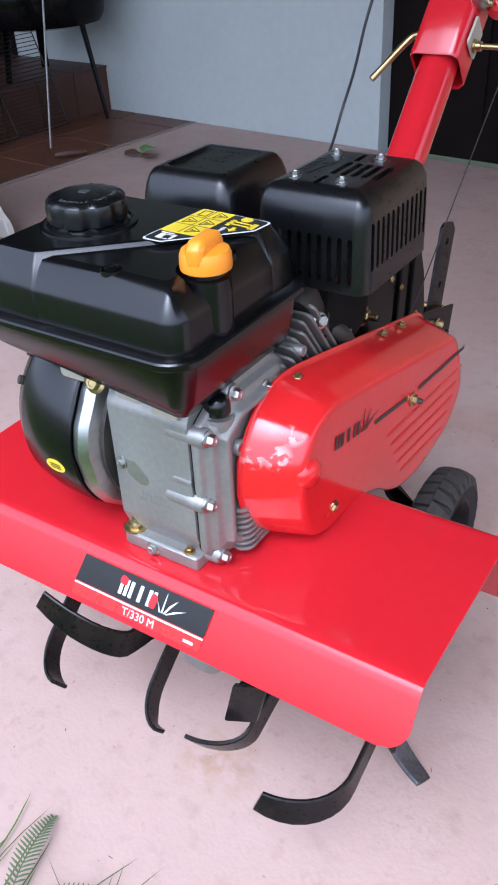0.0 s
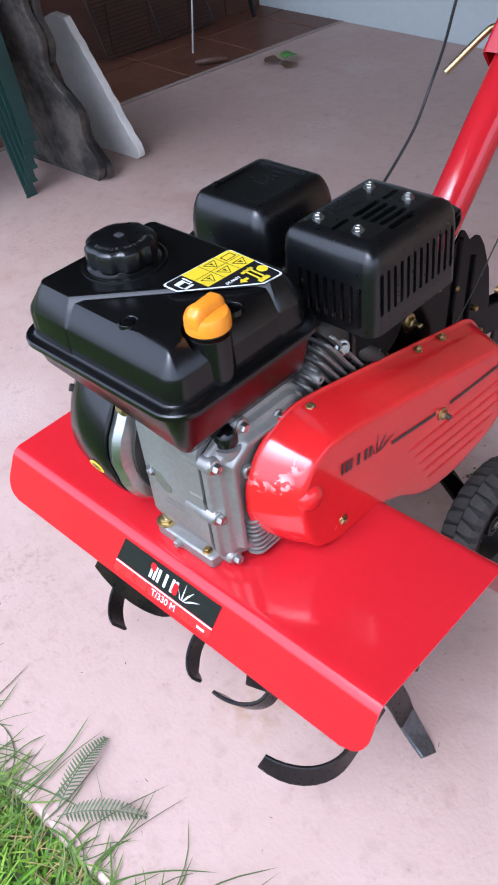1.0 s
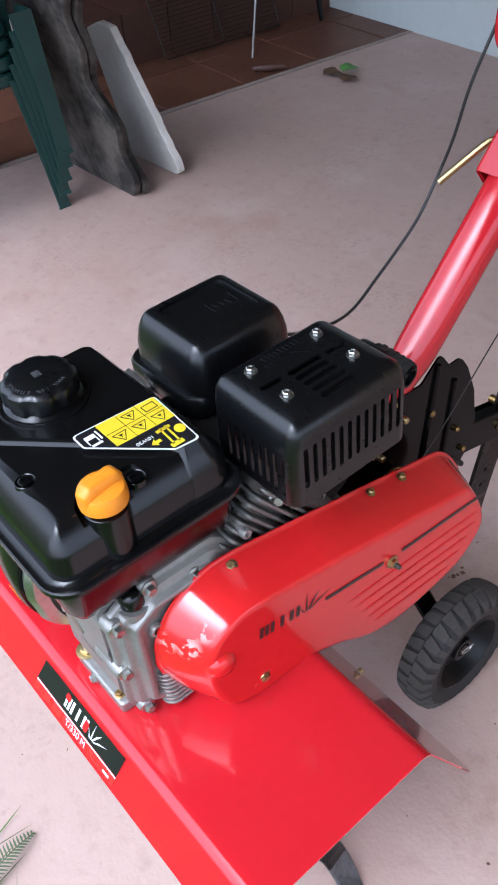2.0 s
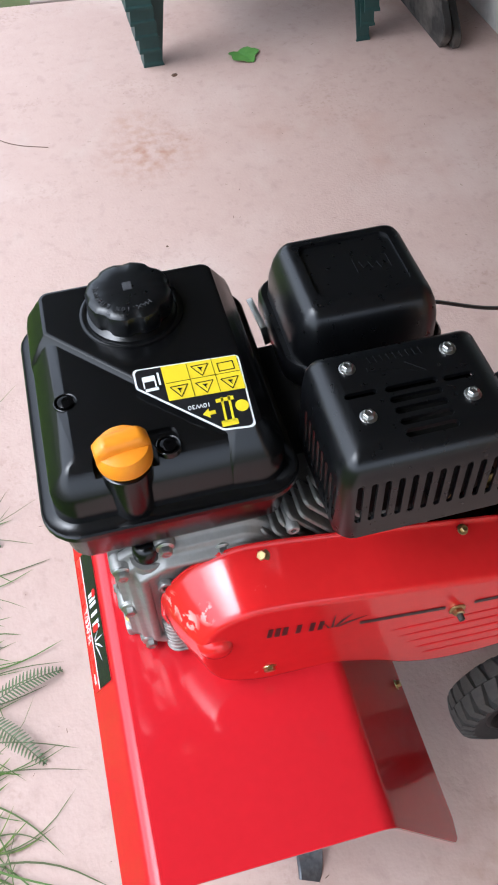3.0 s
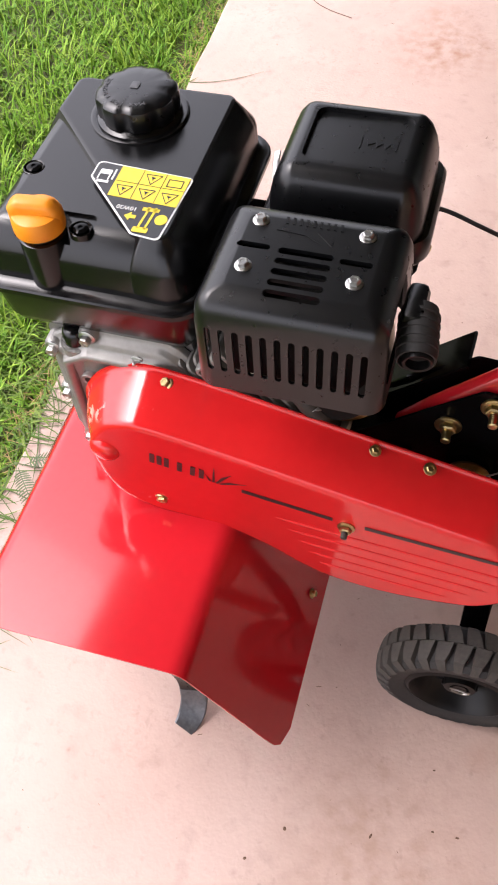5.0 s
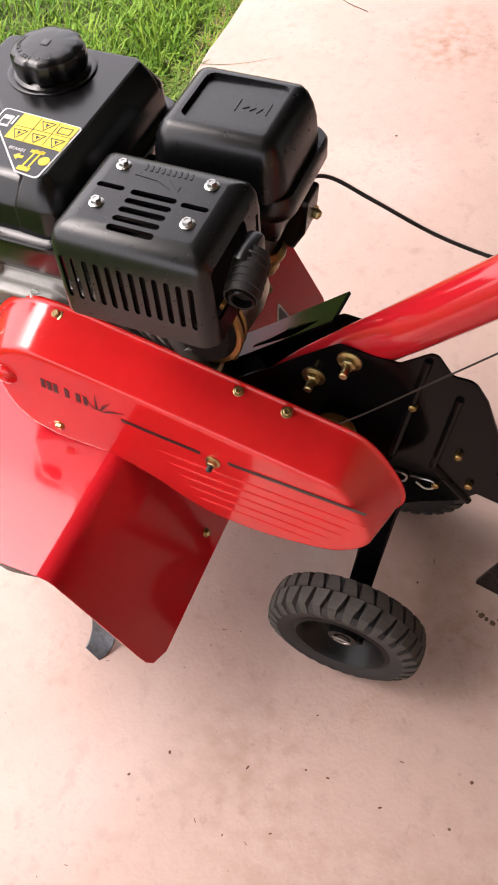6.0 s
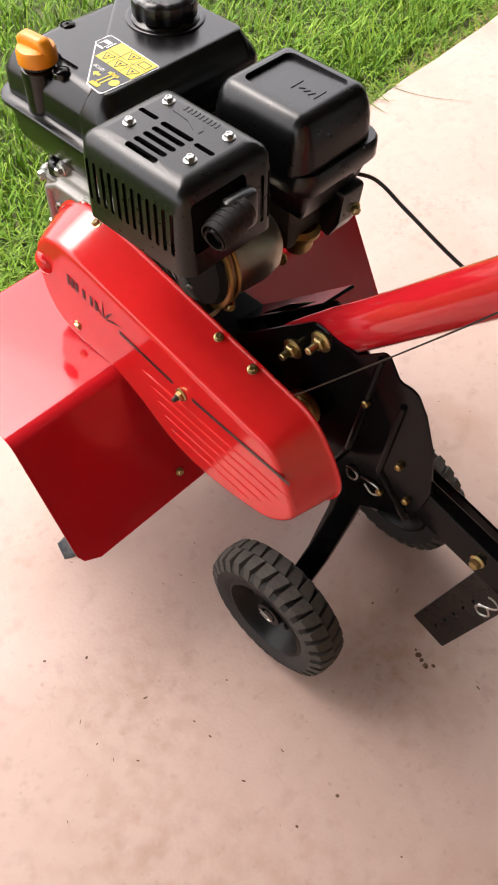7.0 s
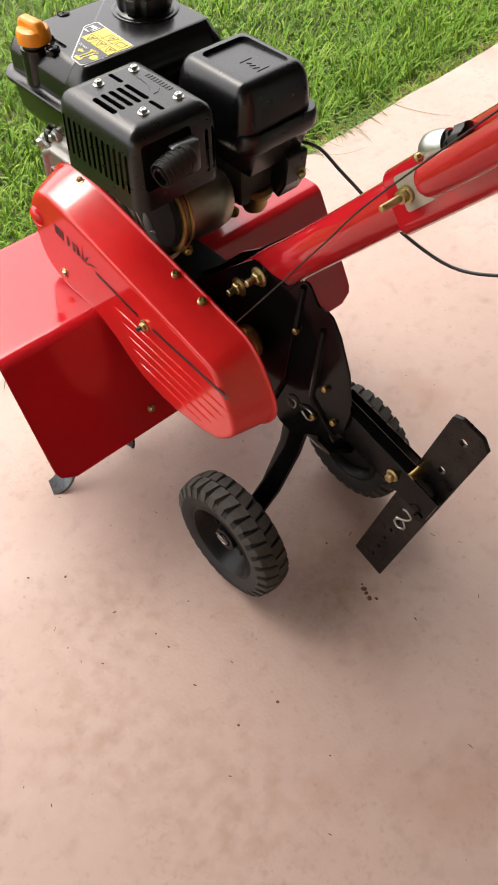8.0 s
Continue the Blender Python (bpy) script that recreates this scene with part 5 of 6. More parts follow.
        bar(bm, [(XM + s * 0.010, .590, .335), (XM + s * 0.012, .586, .300), (XM + s * 0.022, .582, .235), ((x + XM) / 2, .579, .165), (x, .577, .112)], lambda i: (0, 1, 0), [0.050, 0.046, 0.038, 0.033, 0.030], 0.016)
        part("axle_leg", bm, BLACK_PAINT, tiller, "black tubular wheel leg", smooth=50)
        bm = bmesh.new()
        tube(bm, [(x - 0.004 * s, .577, hub), (x + 0.040 * s, .577, hub)], 0.009, 14)
        part("axle_end", bm, BLACK_PAINT, tiller)


build_frame()


# transport wheels
def wheel_meshes():
    R, W = 0.105, 0.048
    bm = bmesh.new()
    prof = [(0.066, -W / 2 + 0.004), (0.074, -W / 2), (0.088, -W / 2 - 0.001), (0.0940, -W / 2 + 0.004), (0.0962, -W / 2 + 0.010), (0.0968, 0.0), (0.0962, W / 2 - 0.010), (0.0940, W / 2 - 0.004), (0.088, W / 2 + 0.001), (0.074, W / 2), (0.066, W / 2 - 0.004)]
    rows = []
    n = 60
    for r, h in prof:
        rows.append([bm.verts.new((h, r * math.cos(2 * math.pi * k / n), r * math.sin(2 * math.pi * k / n))) for k in range(n)])
    for a, b in zip(rows, rows[1:] + rows[:1]):
        for i in range(n):
            bm.faces.new((a[i - 1], a[i], b[i], b[i - 1]))
    tyre = finish("tyre", bm, CARCASS, 30)
    # one slanting lug of each row; the rows meet at the middle
    lug_meshes = []
    span = 2 * math.pi / 30
    for s in (-1, 1):
        bm = bmesh.new()
        quad = [(0.0004 * s, 0.42), (0.0004 * s, -0.40), (W * 0.22 * s, -0.26), (W * 0.42 * s, -0.04), (W * 0.535 * s, -0.02), (W * 0.535 * s, 0.48), (W * 0.42 * s, 0.50), (W * 0.22 * s, 0.48)]
        rr = [R + 0.0004, R + 0.0004, R - 0.0006, R - 0.0038, 0.0880, 0.0880, R - 0.0038, R - 0.0006]
        lo = [0.0960, 0.0960, 0.0958, 0.0925, 0.0850, 0.0850, 0.0925, 0.0958]
        vt = [bm.verts.new((x, r * math.cos(a * span), r * math.sin(a * span))) for (x, a), r in zip(quad, rr)]
        vb = [bm.verts.new((x * 1.01, r * math.cos(a * span), r * math.sin(a * span))) for (x, a), r in zip([(x, 0.16 + (a - 0.16) * 1.06) for x, a in quad], lo)]
        for f in ((0, 1, 2, 7), (7, 2, 3, 6), (6, 3, 4, 5)):
            bm.faces.new([vt[i] for i in f])
        for i in range(8):
            bm.faces.new((vt[i - 1], vt[i], vb[i], vb[i - 1]))
        lug_meshes.append(finish("tread_lug", bm, RUBBER, 30))
    bm = bmesh.new()
    prof = [(0.012, 0.014), (0.019, 0.014), (0.021, 0.002), (0.030, -0.004), (0.044, -0.005), (0.050, 0.000), (0.0555, 0.016), (0.061, 0.0225), (0.0665, 0.0205), (0.0665, -0.0205), (0.062, -0.0215), (0.056, -0.018), (0.052, -0.008), (0.020, -0.006), (0.012, -0.014)]
    rows = []
    n = 48
    for r, h in prof:
        rows.append([bm.verts.new((h, r * math.cos(2 * math.pi * k / n), r * math.sin(2 * math.pi * k / n))) for k in range(n)])
    for a, b in zip(rows, rows[1:] + rows[:1]):
        for i in range(n):
            bm.faces.new((a[i - 1], a[i], b[i], b[i - 1]))
    for k in range(6):
        w = 2 * math.pi * k / 6
        lathe(bm, [(0.0045, -0.006), (0.0045, 0.002), (0.003, 0.003)], (0, 0.036 * math.cos(w), 0.036 * math.sin(w)), (1, 0, 0), 10)
    rim = finish("rim", bm, RIM_BLACK, 40)
    for me in (tyre, rim, *lug_meshes):
        me.transform(Matrix.Diagonal((1.15, 1.03, 1.03, 1.0)))
    return tyre, rim, lug_meshes


def build_wheels():
    tyre, rim, lug_meshes = wheel_meshes()
    for x, s, spin in ((0.110, 1, 0.1), (-0.174, -1, 0.5)):
        wheel = new("wheel")
        wheel.parent = tiller
        ORIGIN[wheel.name] = Vector((x, .577, .1085))
        wheel.location = ORIGIN[wheel.name] - ORIGIN[tiller.name]
        wheel["label"] = "black plastic wheel with worn lugged tyre"
        for name, me in (("tyre", tyre), ("rim", rim)):
            o = new(name, me)
            o.parent = wheel
            o.rotation_euler = (spin, 0, 0 if s > 0 else math.pi)
        for row, me in enumerate(lug_meshes):
            for k in range(30):
                o = new("tread_lug", me)
                o.parent = wheel
                o.rotation_euler = (spin + 2 * math.pi * (k + 0.5 * row) / 30, 0, 0)
        bm = bmesh.new()
        c = Vector((x + s * 0.022, .577, .116))
        tube(bm, catmull([c + Vector((0, -0.012, 0.004)), c + Vector((s * 0.003, -0.004, 0.012)), c + Vector((s * 0.003, 0.008, 0.010)), c + Vector((0, 0.012, 0.0)), c + Vector((0, 0.004, -0.006)), c + Vector((0, -0.010, -0.002))], 4), 0.0012, 6)
        part("cotter_pin", bm, STEEL, wheel, "bright ring pin")


build_wheels()


# drag bar and stake
def build_stake():
    for x, hs in ((0.002, (0.052, 0.050, 0.046)), (-0.034, (0.030, 0.030, 0.030))):
        bm = bmesh.new()
        bar(bm, [(x, .660, .392), (x, .745, .370), (x, .842, .345)], lambda i: (0, 0.25, 1), list(hs), 0.004)
        part("drag_bar_plate", bm, BLACK_PAINT, tiller, "black drag bar plate", smooth=30)
    bm = bmesh.new()
    bar(bm, [(-0.006, .665, .416), (-0.006, .750, .394), (-0.006, .800, .381)], lambda i: (1, 0, 0), 0.018, 0.004)
    part("drag_bar_top", bm, BLACK_PAINT, tiller, smooth=30)
    a, b = Vector((.8545, .502)), Vector((.7495, .0985))
    d = (b - a).normalized()
    w = Vector((-d.y, d.x)) * 0.0285
    e = d * 0.012
    # the foot is cut slantwise, the head has one clipped corner
    outline = [tuple(a + w + e), tuple(a + w * 0.5), tuple(a - w * 0.6), tuple(a - w + e * 0.6), tuple(b - w - e * 0.2), tuple(b + w + e * 0.2)]
    bm = bmesh.new()
    shell(bm, rpoly(outline, 0.003, 2), [(-0.0225, 0.0008), (-0.0222, 0), (-0.0168, 0), (-0.0165, 0.0008)], along_x)
    me = finish("drag_stake", bm, TINE_PAINT, 30)
    cut = bmesh.new()
    for k in (0.03, 0.10, 0.265, 0.295, 0.325, 0.355, 0.385):
        q = a + d * k
        r = 0.0062 if k < 0.2 else 0.0042
        lathe(cut, [(r, -0.04), (r, 0.01)], (0, q.x, q.y), (1, 0, 0), 12)
    stake = hang("drag_stake", carve(me, cut), tiller, "black depth stake with a row of holes")
    bm = bmesh.new()
    hexbolt(bm, (0.0045, .776, .362), (1, 0, 0), 0.0065, 0.010)
    part("bolt", bm, BRASS, tiller, "yellow zinc bolt on the drag bar")
    bm = bmesh.new()
    tube(bm, [(-0.034, .800, .378), (0.003, .800, .378)], 0.0065, 14)
    part("pin", bm, DULL_BRASS, tiller, "dull brassy pin between the plates")
    bm = bmesh.new()
    tube(bm, [(-0.046, .826, .322), (0.006, .826, .322)], 0.0065, 14)
    part("pin", bm, BLACK_PAINT, tiller)
    c = Vector((0.010, .806, .310))
    for pts in ([(0, 0, 0.012), (0.003, 0.008, 0.018), (0.003, 0.016, 0.010), (0.003, 0.008, -0.002), (0.003, -0.006, -0.010)], [(0.003, 0.004, -0.004), (0.003, 0.010, -0.018), (0.003, 0.000, -0.026), (0.003, -0.008, -0.018), (0.003, 0.000, -0.006)]):
        bm = bmesh.new()
        tube(bm, catmull([c + Vector(p) for p in pts], 4), 0.0013, 6)
        part("hairpin_clip", bm, STEEL, tiller, "bright hairpin clip")


build_stake()


# handle
def build_handle():
    a, d = Vector((-0.0085, .4545, .4552)), Vector((0, 0.6795, 0.7337))
    n, X = Vector((0, -d.z, d.y)), Vector((1, 0, 0))
    bm = bmesh.new()
    ring = [(math.cos(2 * math.pi * k / 32), math.sin(2 * math.pi * k / 32)) for k in range(32)]
    # the foot of the tube is pressed flat to fit between the frame plates
    rows = []
    for s, fx, fn in ((0.0, 0.012, 0.024), (0.004, 0.014, 0.026), (0.05, 0.0150, 0.029), (0.130, 0.0160, 0.029), (0.150, 0.0185, 0.028), (0.170, 0.0225, 0.027), (0.19, 0.0255, 0.0265), (0.22, 0.0262, 0.0262), (0.46, 0.0262, 0.0262)):
        rows.append([bm.verts.new(a + d * s + X * (u * fx) + n * (v * fn)) for u, v in ring])
    for p, q in zip(rows, rows[1:]):
        for i in range(32):
            bm.faces.new((p[i - 1], p[i], q[i], q[i - 1]))
    bm.faces.new(rows[0])
    bm.faces.new(rows[-1])
    part("handle_tube", bm, RED, tiller, "glossy red lower handle tube")
    # folded red channel that clasps the tube
    s0 = a + d * 0.405
    put = lambda u, v, h: tuple(s0 + d * (h - 0.35 * max(0.0, -v) * (h < 0.1)) + X * u + n * v)
    bm = bmesh.new()
    line = rpoly([(-0.0345, -0.031), (0.0345, -0.031), (0.0345, 0.0330), (-0.0345, 0.0330)], 0.013, 5)
    shell(bm, line, [(0.004, 0.0028), (0.0, 0.0015), (0.003, 0.0), (0.34, 0.0)], put, cap0=False)
    part("upper_handle", bm, RED, tiller, "red folded upper handle channel")
    bm = bmesh.new()
    q = Vector((0.030, .746, .778))
    tube(bm, catmull([(0.046, .774, .812), (0.050, .790, .828), (0.052, .830, .871), (0.052, .900, .949), (0.052, .98, 1.040)], 5), [0.009, 0.0135, 0.0155] + [0.0162] * 18, 18)
    part("handlebar_arm", bm, RED, tiller, "red handlebar arm")
    bm = bmesh.new()
    tube(bm, catmull([(-0.045, .862, .905), (-0.080, .882, .858), (-0.115, .897, .832), (-0.143, .902, .838), (-0.158, .906, .868), (-0.165, .940, .960), (-0.168, .985, 1.050)], 6), 0.015, 16)
    part("handlebar_arm", bm, RED, tiller, "red handlebar arm bent in a loop")
    bm = bmesh.new()
    plate = rpoly([(-0.016, -0.017), (0.022, -0.017), (0.026, 0.016), (-0.013, 0.018)], 0.003, 3)
    shell(bm, plate, [(0.0285, 0.0), (0.0315, 0.0)], lambda u, v, h: tuple(Vector((h, .750, .784)) + d * u + n * v))
    part("spacer_plate", bm, GASKET, tiller, "pale spacer plate")
    bm = bmesh.new()
    lathe(bm, [(0.0085, 0.0), (0.0085, 0.003), (0.0062, 0.0035), (0.0062, 0.010), (0.0036, 0.0105), (0.0036, 0.034), (0.0026, 0.035)], (0.0318, .747, .779), (1, 0, 0), 14)
    part("pivot_bolt", bm, BRASS, tiller, "long yellow zinc pivot bolt")
    bm = bmesh.new()
    tube(bm, catmull([(-0.030, .762, .790), (-0.055, .764, .786), (-0.068, .758, .777), (-0.0996, .719, .735)], 5), 0.0046, 12)
    part("locking_lever", bm, BRASS, tiller, "bent yellow zinc locking lever")
    # bright toothed knuckle with its dark half
    k0, ax = Vector((0.030, .767, .833)), Vector((0.0, 0.72, 0.50))
    bm = bmesh.new()
    lathe(bm, [(0.004, -0.012), (0.010, -0.0105), (0.0140, -0.005), (0.0150, 0.003), (0.0142, 0.012), (0.0135, 0.018)], k0, ax, 28)
    part("knuckle", bm, PLATE_STEEL, tiller, "bright toothed handle knuckle")
    bm = bmesh.new()
    lathe(bm, [(0.0120, 0.018), (0.0125, 0.023), (0.010, 0.024)], k0, ax, 28, lambda w: 1 - 0.12 * (math.sin(6 * w) > 0))
    lathe(bm, [(0.009, 0.023), (0.0140, 0.026), (0.0150, 0.038), (0.007, 0.041)], k0, ax, 28, lambda w: 1 - 0.2 * (math.sin(4 * w) > 0.3))
    part("knuckle_cap", bm, PLASTIC, tiller, "black half of the handle knuckle")
    bm = bmesh.new()
    lathe(bm, [(0.004, 0), (0.004, 0.004), (0.002, 0.006)], k0 + Vector((0.012, -0.005, -0.005)), (0.8, -0.4, -0.3), 12)
    part("rivet", bm, BRASS, tiller)


build_handle()


def build_cables():
    bm = bmesh.new()
    tube(bm, catmull([(-0.160, .415, .608), (-0.181, .440, .598), (-0.180, .490, .581), (-0.192, .575, .539), (-0.206, .665, .517), (-0.218, .744, .543), (-0.221, .824, .596), (-0.224, .872, .651), (-0.208, .882, .712), (-0.191, .888, .789), (-0.170, .913, .883), (-0.155, .945, .986)], 6), 0.0024, 8)
    part("throttle_cable", bm, CABLE_BLACK, tiller, "black sheathed throttle cable")
    bm = bmesh.new()
    tube(bm, catmull([(0.050, .512, .462), (0.0605, .557, .524), (0.070, .625, .620), (0.0805, .698, .724), (0.086, .740, .785), (0.075, .79, .850), (0.070, .900, .985)], 6), 0.0009, 6)
    part("clutch_wire", bm, WIRE_GREY, tiller, "thin steel clutch wire")


build_cables()


# tines under the shield
AXLE = Vector((0, 0.198, 0.169))


def build_tines():
    bm = bmesh.new()
    tube(bm, [(XL + 0.05, AXLE.y, AXLE.z), (XR - 0.10, AXLE.y, AXLE.z)], 0.0125, 16)
    part("tine_axle", bm, BLACK_PAINT, tiller)
    bm = bmesh.new()
    lathe(bm, [(0.012, -0.028), (0.040, -0.026), (0.050, -0.016), (0.052, 0.0), (0.050, 0.016), (0.040, 0.026), (0.012, 0.028)], (XM + 0.01, AXLE.y - 0.035, AXLE.z + 0.035), (1, 0, 0), 32)
    shell(bm, rect(XM - 0.012, XM + 0.030, 0.15, 0.28, 0.012, 4), [(0.16, 0), (0.375, 0)], up)
    part("gear_case", bm, CAST, tiller, "grey cast gear case")

    def tine(x0, ang, side, reach, R, sweep, twist=0.12, wide=0.036):
        """A flat shank from the hub that bows sideways into a blade."""
        w = radians(ang)
        rad, tan = Vector((0, math.cos(w), math.sin(w))), Vector((0, -math.sin(w), math.cos(w)))
        pts = []
        for i in range(15):
            t = i / 14
            if t < 0.35:
                r, x = 0.025 + 0.075 * t / 0.35, 0.0
            else:
                u = (t - 0.35) / 0.65 * math.pi / 2
                r, x = 0.100 + (R - 0.100) * math.sin(u), reach * (1 - math.cos(u))
            pts.append(Vector((x0 + side * x, AXLE.y, AXLE.z)) + rad * r - tan * sweep * t * t)
        bm = bmesh.new()
        bar(bm, pts, lambda i: tan + rad * twist, [wide] * 12 + [wide * 0.96, wide * 0.9, wide * 0.8], 0.0055)
        blade = part("tine", bm, TINE_PAINT, tiller, "worn black curved tine", smooth=30)
        if ang == 292:
            bm = bmesh.new()
            bar(bm, pts[7:], lambda i: tan + rad * twist, [wide * 1.02] * 5 + [wide * 0.98, wide * 0.92, wide * 0.82], 0.0063)
            part("bare_tip", bm, BARE_TIP, blade, "scoured blue-grey steel tip", smooth=30)

    sets = (
        (0.200, ((206, -1, 0.075, 0.165, 0.048, 0.75),  (26, -1, 0.07, 0.160, 0.03), (112, 1, 0.06, 0.160, 0.03))),
        (0.195, ((292, 1, 0.046, 0.166, 0.030, 0.9, 0.036),)),
        (-0.088, ((215, 1, 0.023, 0.150, -0.026),)),
        (0.072, ((197, -1, 0.072, 0.138, -0.020, -0.22), (291, 1, 0.012, 0.166, 0.0, 0.12, 0.026), (20, -1, 0.07, 0.160, 0.02), (108, 1, 0.06, 0.160, 0.02))),
        (-0.108, ((172, -1, 0.100, 0.145, 0.060), (305, 1, 0.06, 0.160, 0.02), (60, -1, 0.06, 0.160, 0.02))),
        (-0.268, ((223, 1, 0.046, 0.157, 0.022), (310, 1, 0.05, 0.160, 0.02), (45, 1, 0.06, 0.160, 0.02), (130, 1, 0.06, 0.160, 0.02))),
    )
    for x0, blades in sets:
        bm = bmesh.new()
        lathe(bm, [(0.014, -0.02), (0.026, -0.019), (0.026, -0.006), (0.036, -0.004), (0.036, 0.004), (0.026, 0.006), (0.014, 0.008)], (min(x0, 0.165), AXLE.y, AXLE.z), (1, 0, 0), 24)
        part("tine_hub", bm, TINE_PAINT, tiller)
        for blade in blades:
            tine(x0, *blade)
    # a broad blade that faces forward
    bm = bmesh.new()
    shell(bm, rpoly([(.039, .149), (.085, .176), (.102, .244), (.056, .221)], 0.002, 2), [(0.0900, 0.0005), (0.0905, 0), (0.0955, 0), (0.0960, 0.0005)], along_y)
    bar(bm, [(.079, .0945, .228), (.074, .125, .215), (.072, .185, .180)], lambda i: (1, 0, 0.3), 0.034, 0.0055)
    part("tine", bm, TINE_PAINT, tiller, "worn black curved tine", smooth=30)


build_tines()


# ---- things round the machine ----
def build_chairs():
    """A stack of green plastic garden chairs: only their legs and seats stand in view."""
    legs = [((-1.886, 0.390), 1, -1), ((-1.848, 1.050), 1, 1), ((-2.390, 0.440), -1, -1), ((-2.355, 1.030), -1, 1)]
    for k in range(5):
        lift = 0.044 * k
        chair = thing("garden_chair", (-2.12, 0.72, lift if k else 0.0), "dark green moulded plastic chair, one of a stack", "chair", group="stacked garden chairs")
        for (x, y), sx, sy in legs:
            bm = bmesh.new()
            # an angle-section leg that narrows to its foot
            rows = []
            for z, w, lean in ((lift, 0.060 + 0.004 * k, -0.004), (lift + 0.007, 0.056 + 0.004 * k, -0.003), (lift + 0.012, 0.053 + 0.004 * k, 0.0), (lift + 0.02, 0.053 + 0.004 * k, 0.001), (lift + 0.2, 0.072, 0.012), (lift + 0.41, 0.098, 0.026)):
                ox, oy = x - sx * (lean - 0.0085 * k), y - sy * (lean * 0.6 - 0.0085 * k)
                t = 0.006
                L = [(0, 0), (-sx * w, 0), (-sx * w, -sy * t), (-sx * t, -sy * t), (-sx * t, -sy * w * (0.7 if sy > 0 else 1.0)), (0, -sy * w * (0.7 if sy > 0 else 1.0))]
                rows.append([bm.verts.new((ox + a, oy + b, z)) for a, b in L])
            for a, b in zip(rows, rows[1:]):
                for i in range(6):
                    bm.faces.new((a[i - 1], a[i], b[i], b[i - 1]))
            bm.faces.new(rows[0])
            bm.faces.new(rows[-1])
            part("leg", bm, GREEN_PLASTIC, chair, smooth=20)
        bm = bmesh.new()
        shell(bm, rect(-2.38, -1.88, 0.44, 1.02, 0.05, 4), [(lift + 0.39, 0.01), (lift + 0.40, 0), (lift + 0.425, 0), (lift + 0.43, 0.01)], up)
        part("seat", bm, GREEN_PLASTIC, chair)
        bm = bmesh.new()
        put = lambda u, v, h: (-2.37 - (v - lift - 0.42) * 0.22 + h, u, v)
        shell(bm, rpoly([(0.45, lift + 0.42), (1.01, lift + 0.42), (0.95, lift + 0.84), (0.51, lift + 0.84)], 0.06, 4), [(-0.012, 0.004), (-0.008, 0), (0.004, 0), (0.008, 0.004)], put)
        part("backrest", bm, GREEN_PLASTIC, chair)
        for y in (0.45, 1.01):
            bm = bmesh.new()
            bar(bm, [(-1.92, y, lift + 0.42), (-1.94, y, lift + 0.60), (-2.01, y, lift + 0.645), (-2.38, y, lift + 0.66)], lambda i: (0, 1, 0), 0.045, 0.012)
            part("armrest", bm, GREEN_PLASTIC, chair, smooth=40)


def build_slabs():
    rng = random.Random(8)
    # wavy-edged dark slabs, leaning one before the other against the chairs
    for k, (y, wob) in enumerate(((1.235, 0.0), (1.268, 0.7))):
        bm = bmesh.new()
        right = [(-1.738 - 0.03 * t + 0.036 * math.sin(11 * t + wob) + 0.022 * math.sin(31 * t + wob) - 0.02 * k, t) for t in (0.74 * q / 36 for q in range(37))]
        left = [(-2.18 - 0.02 * math.sin(8 * t + wob), t) for t in (0.74, 0.5, 0.3, 0.12, 0.0)]
        put = lambda u, v, h: (u, y + h - 0.16 * v, v + 0.001 + 0.02 * h)
        shell(bm, right + left, [(-0.013, 0.004), (-0.009, 0.0), (0.009, 0.0), (0.013, 0.004)], put)
        solid("wavy_slab", bm, DARK_SLAB, "weathered dark grey slab with a wavy broken edge, leaning upright", "slab", smooth=30, group="leaning dark slabs")
    bm = bmesh.new()
    put = lambda u, v, h: (u - 0.070, 1.428 + h - 0.15 * v, v + 0.001)
    ragged = [(-1.664 - 0.171 * t + rng.uniform(-0.0045, 0.0045), 0.034 + 0.421 * t) for t in (q / 16 for q in range(17))]
    out = rpoly([(-1.95, 0.0), (-1.690, 0.0), (-1.668, 0.014)] + ragged + [(-1.905, 0.462), (-1.99, 0.43)], 0.005, 2)
    shell(bm, out, [(-0.014, 0.003), (-0.011, 0.0), (0.011, 0.0), (0.014, 0.003)], put)
    solid("marble_slab", bm, WHITE_SLAB, "chipped white marble offcut leaning behind the dark slabs", "slab", smooth=30)


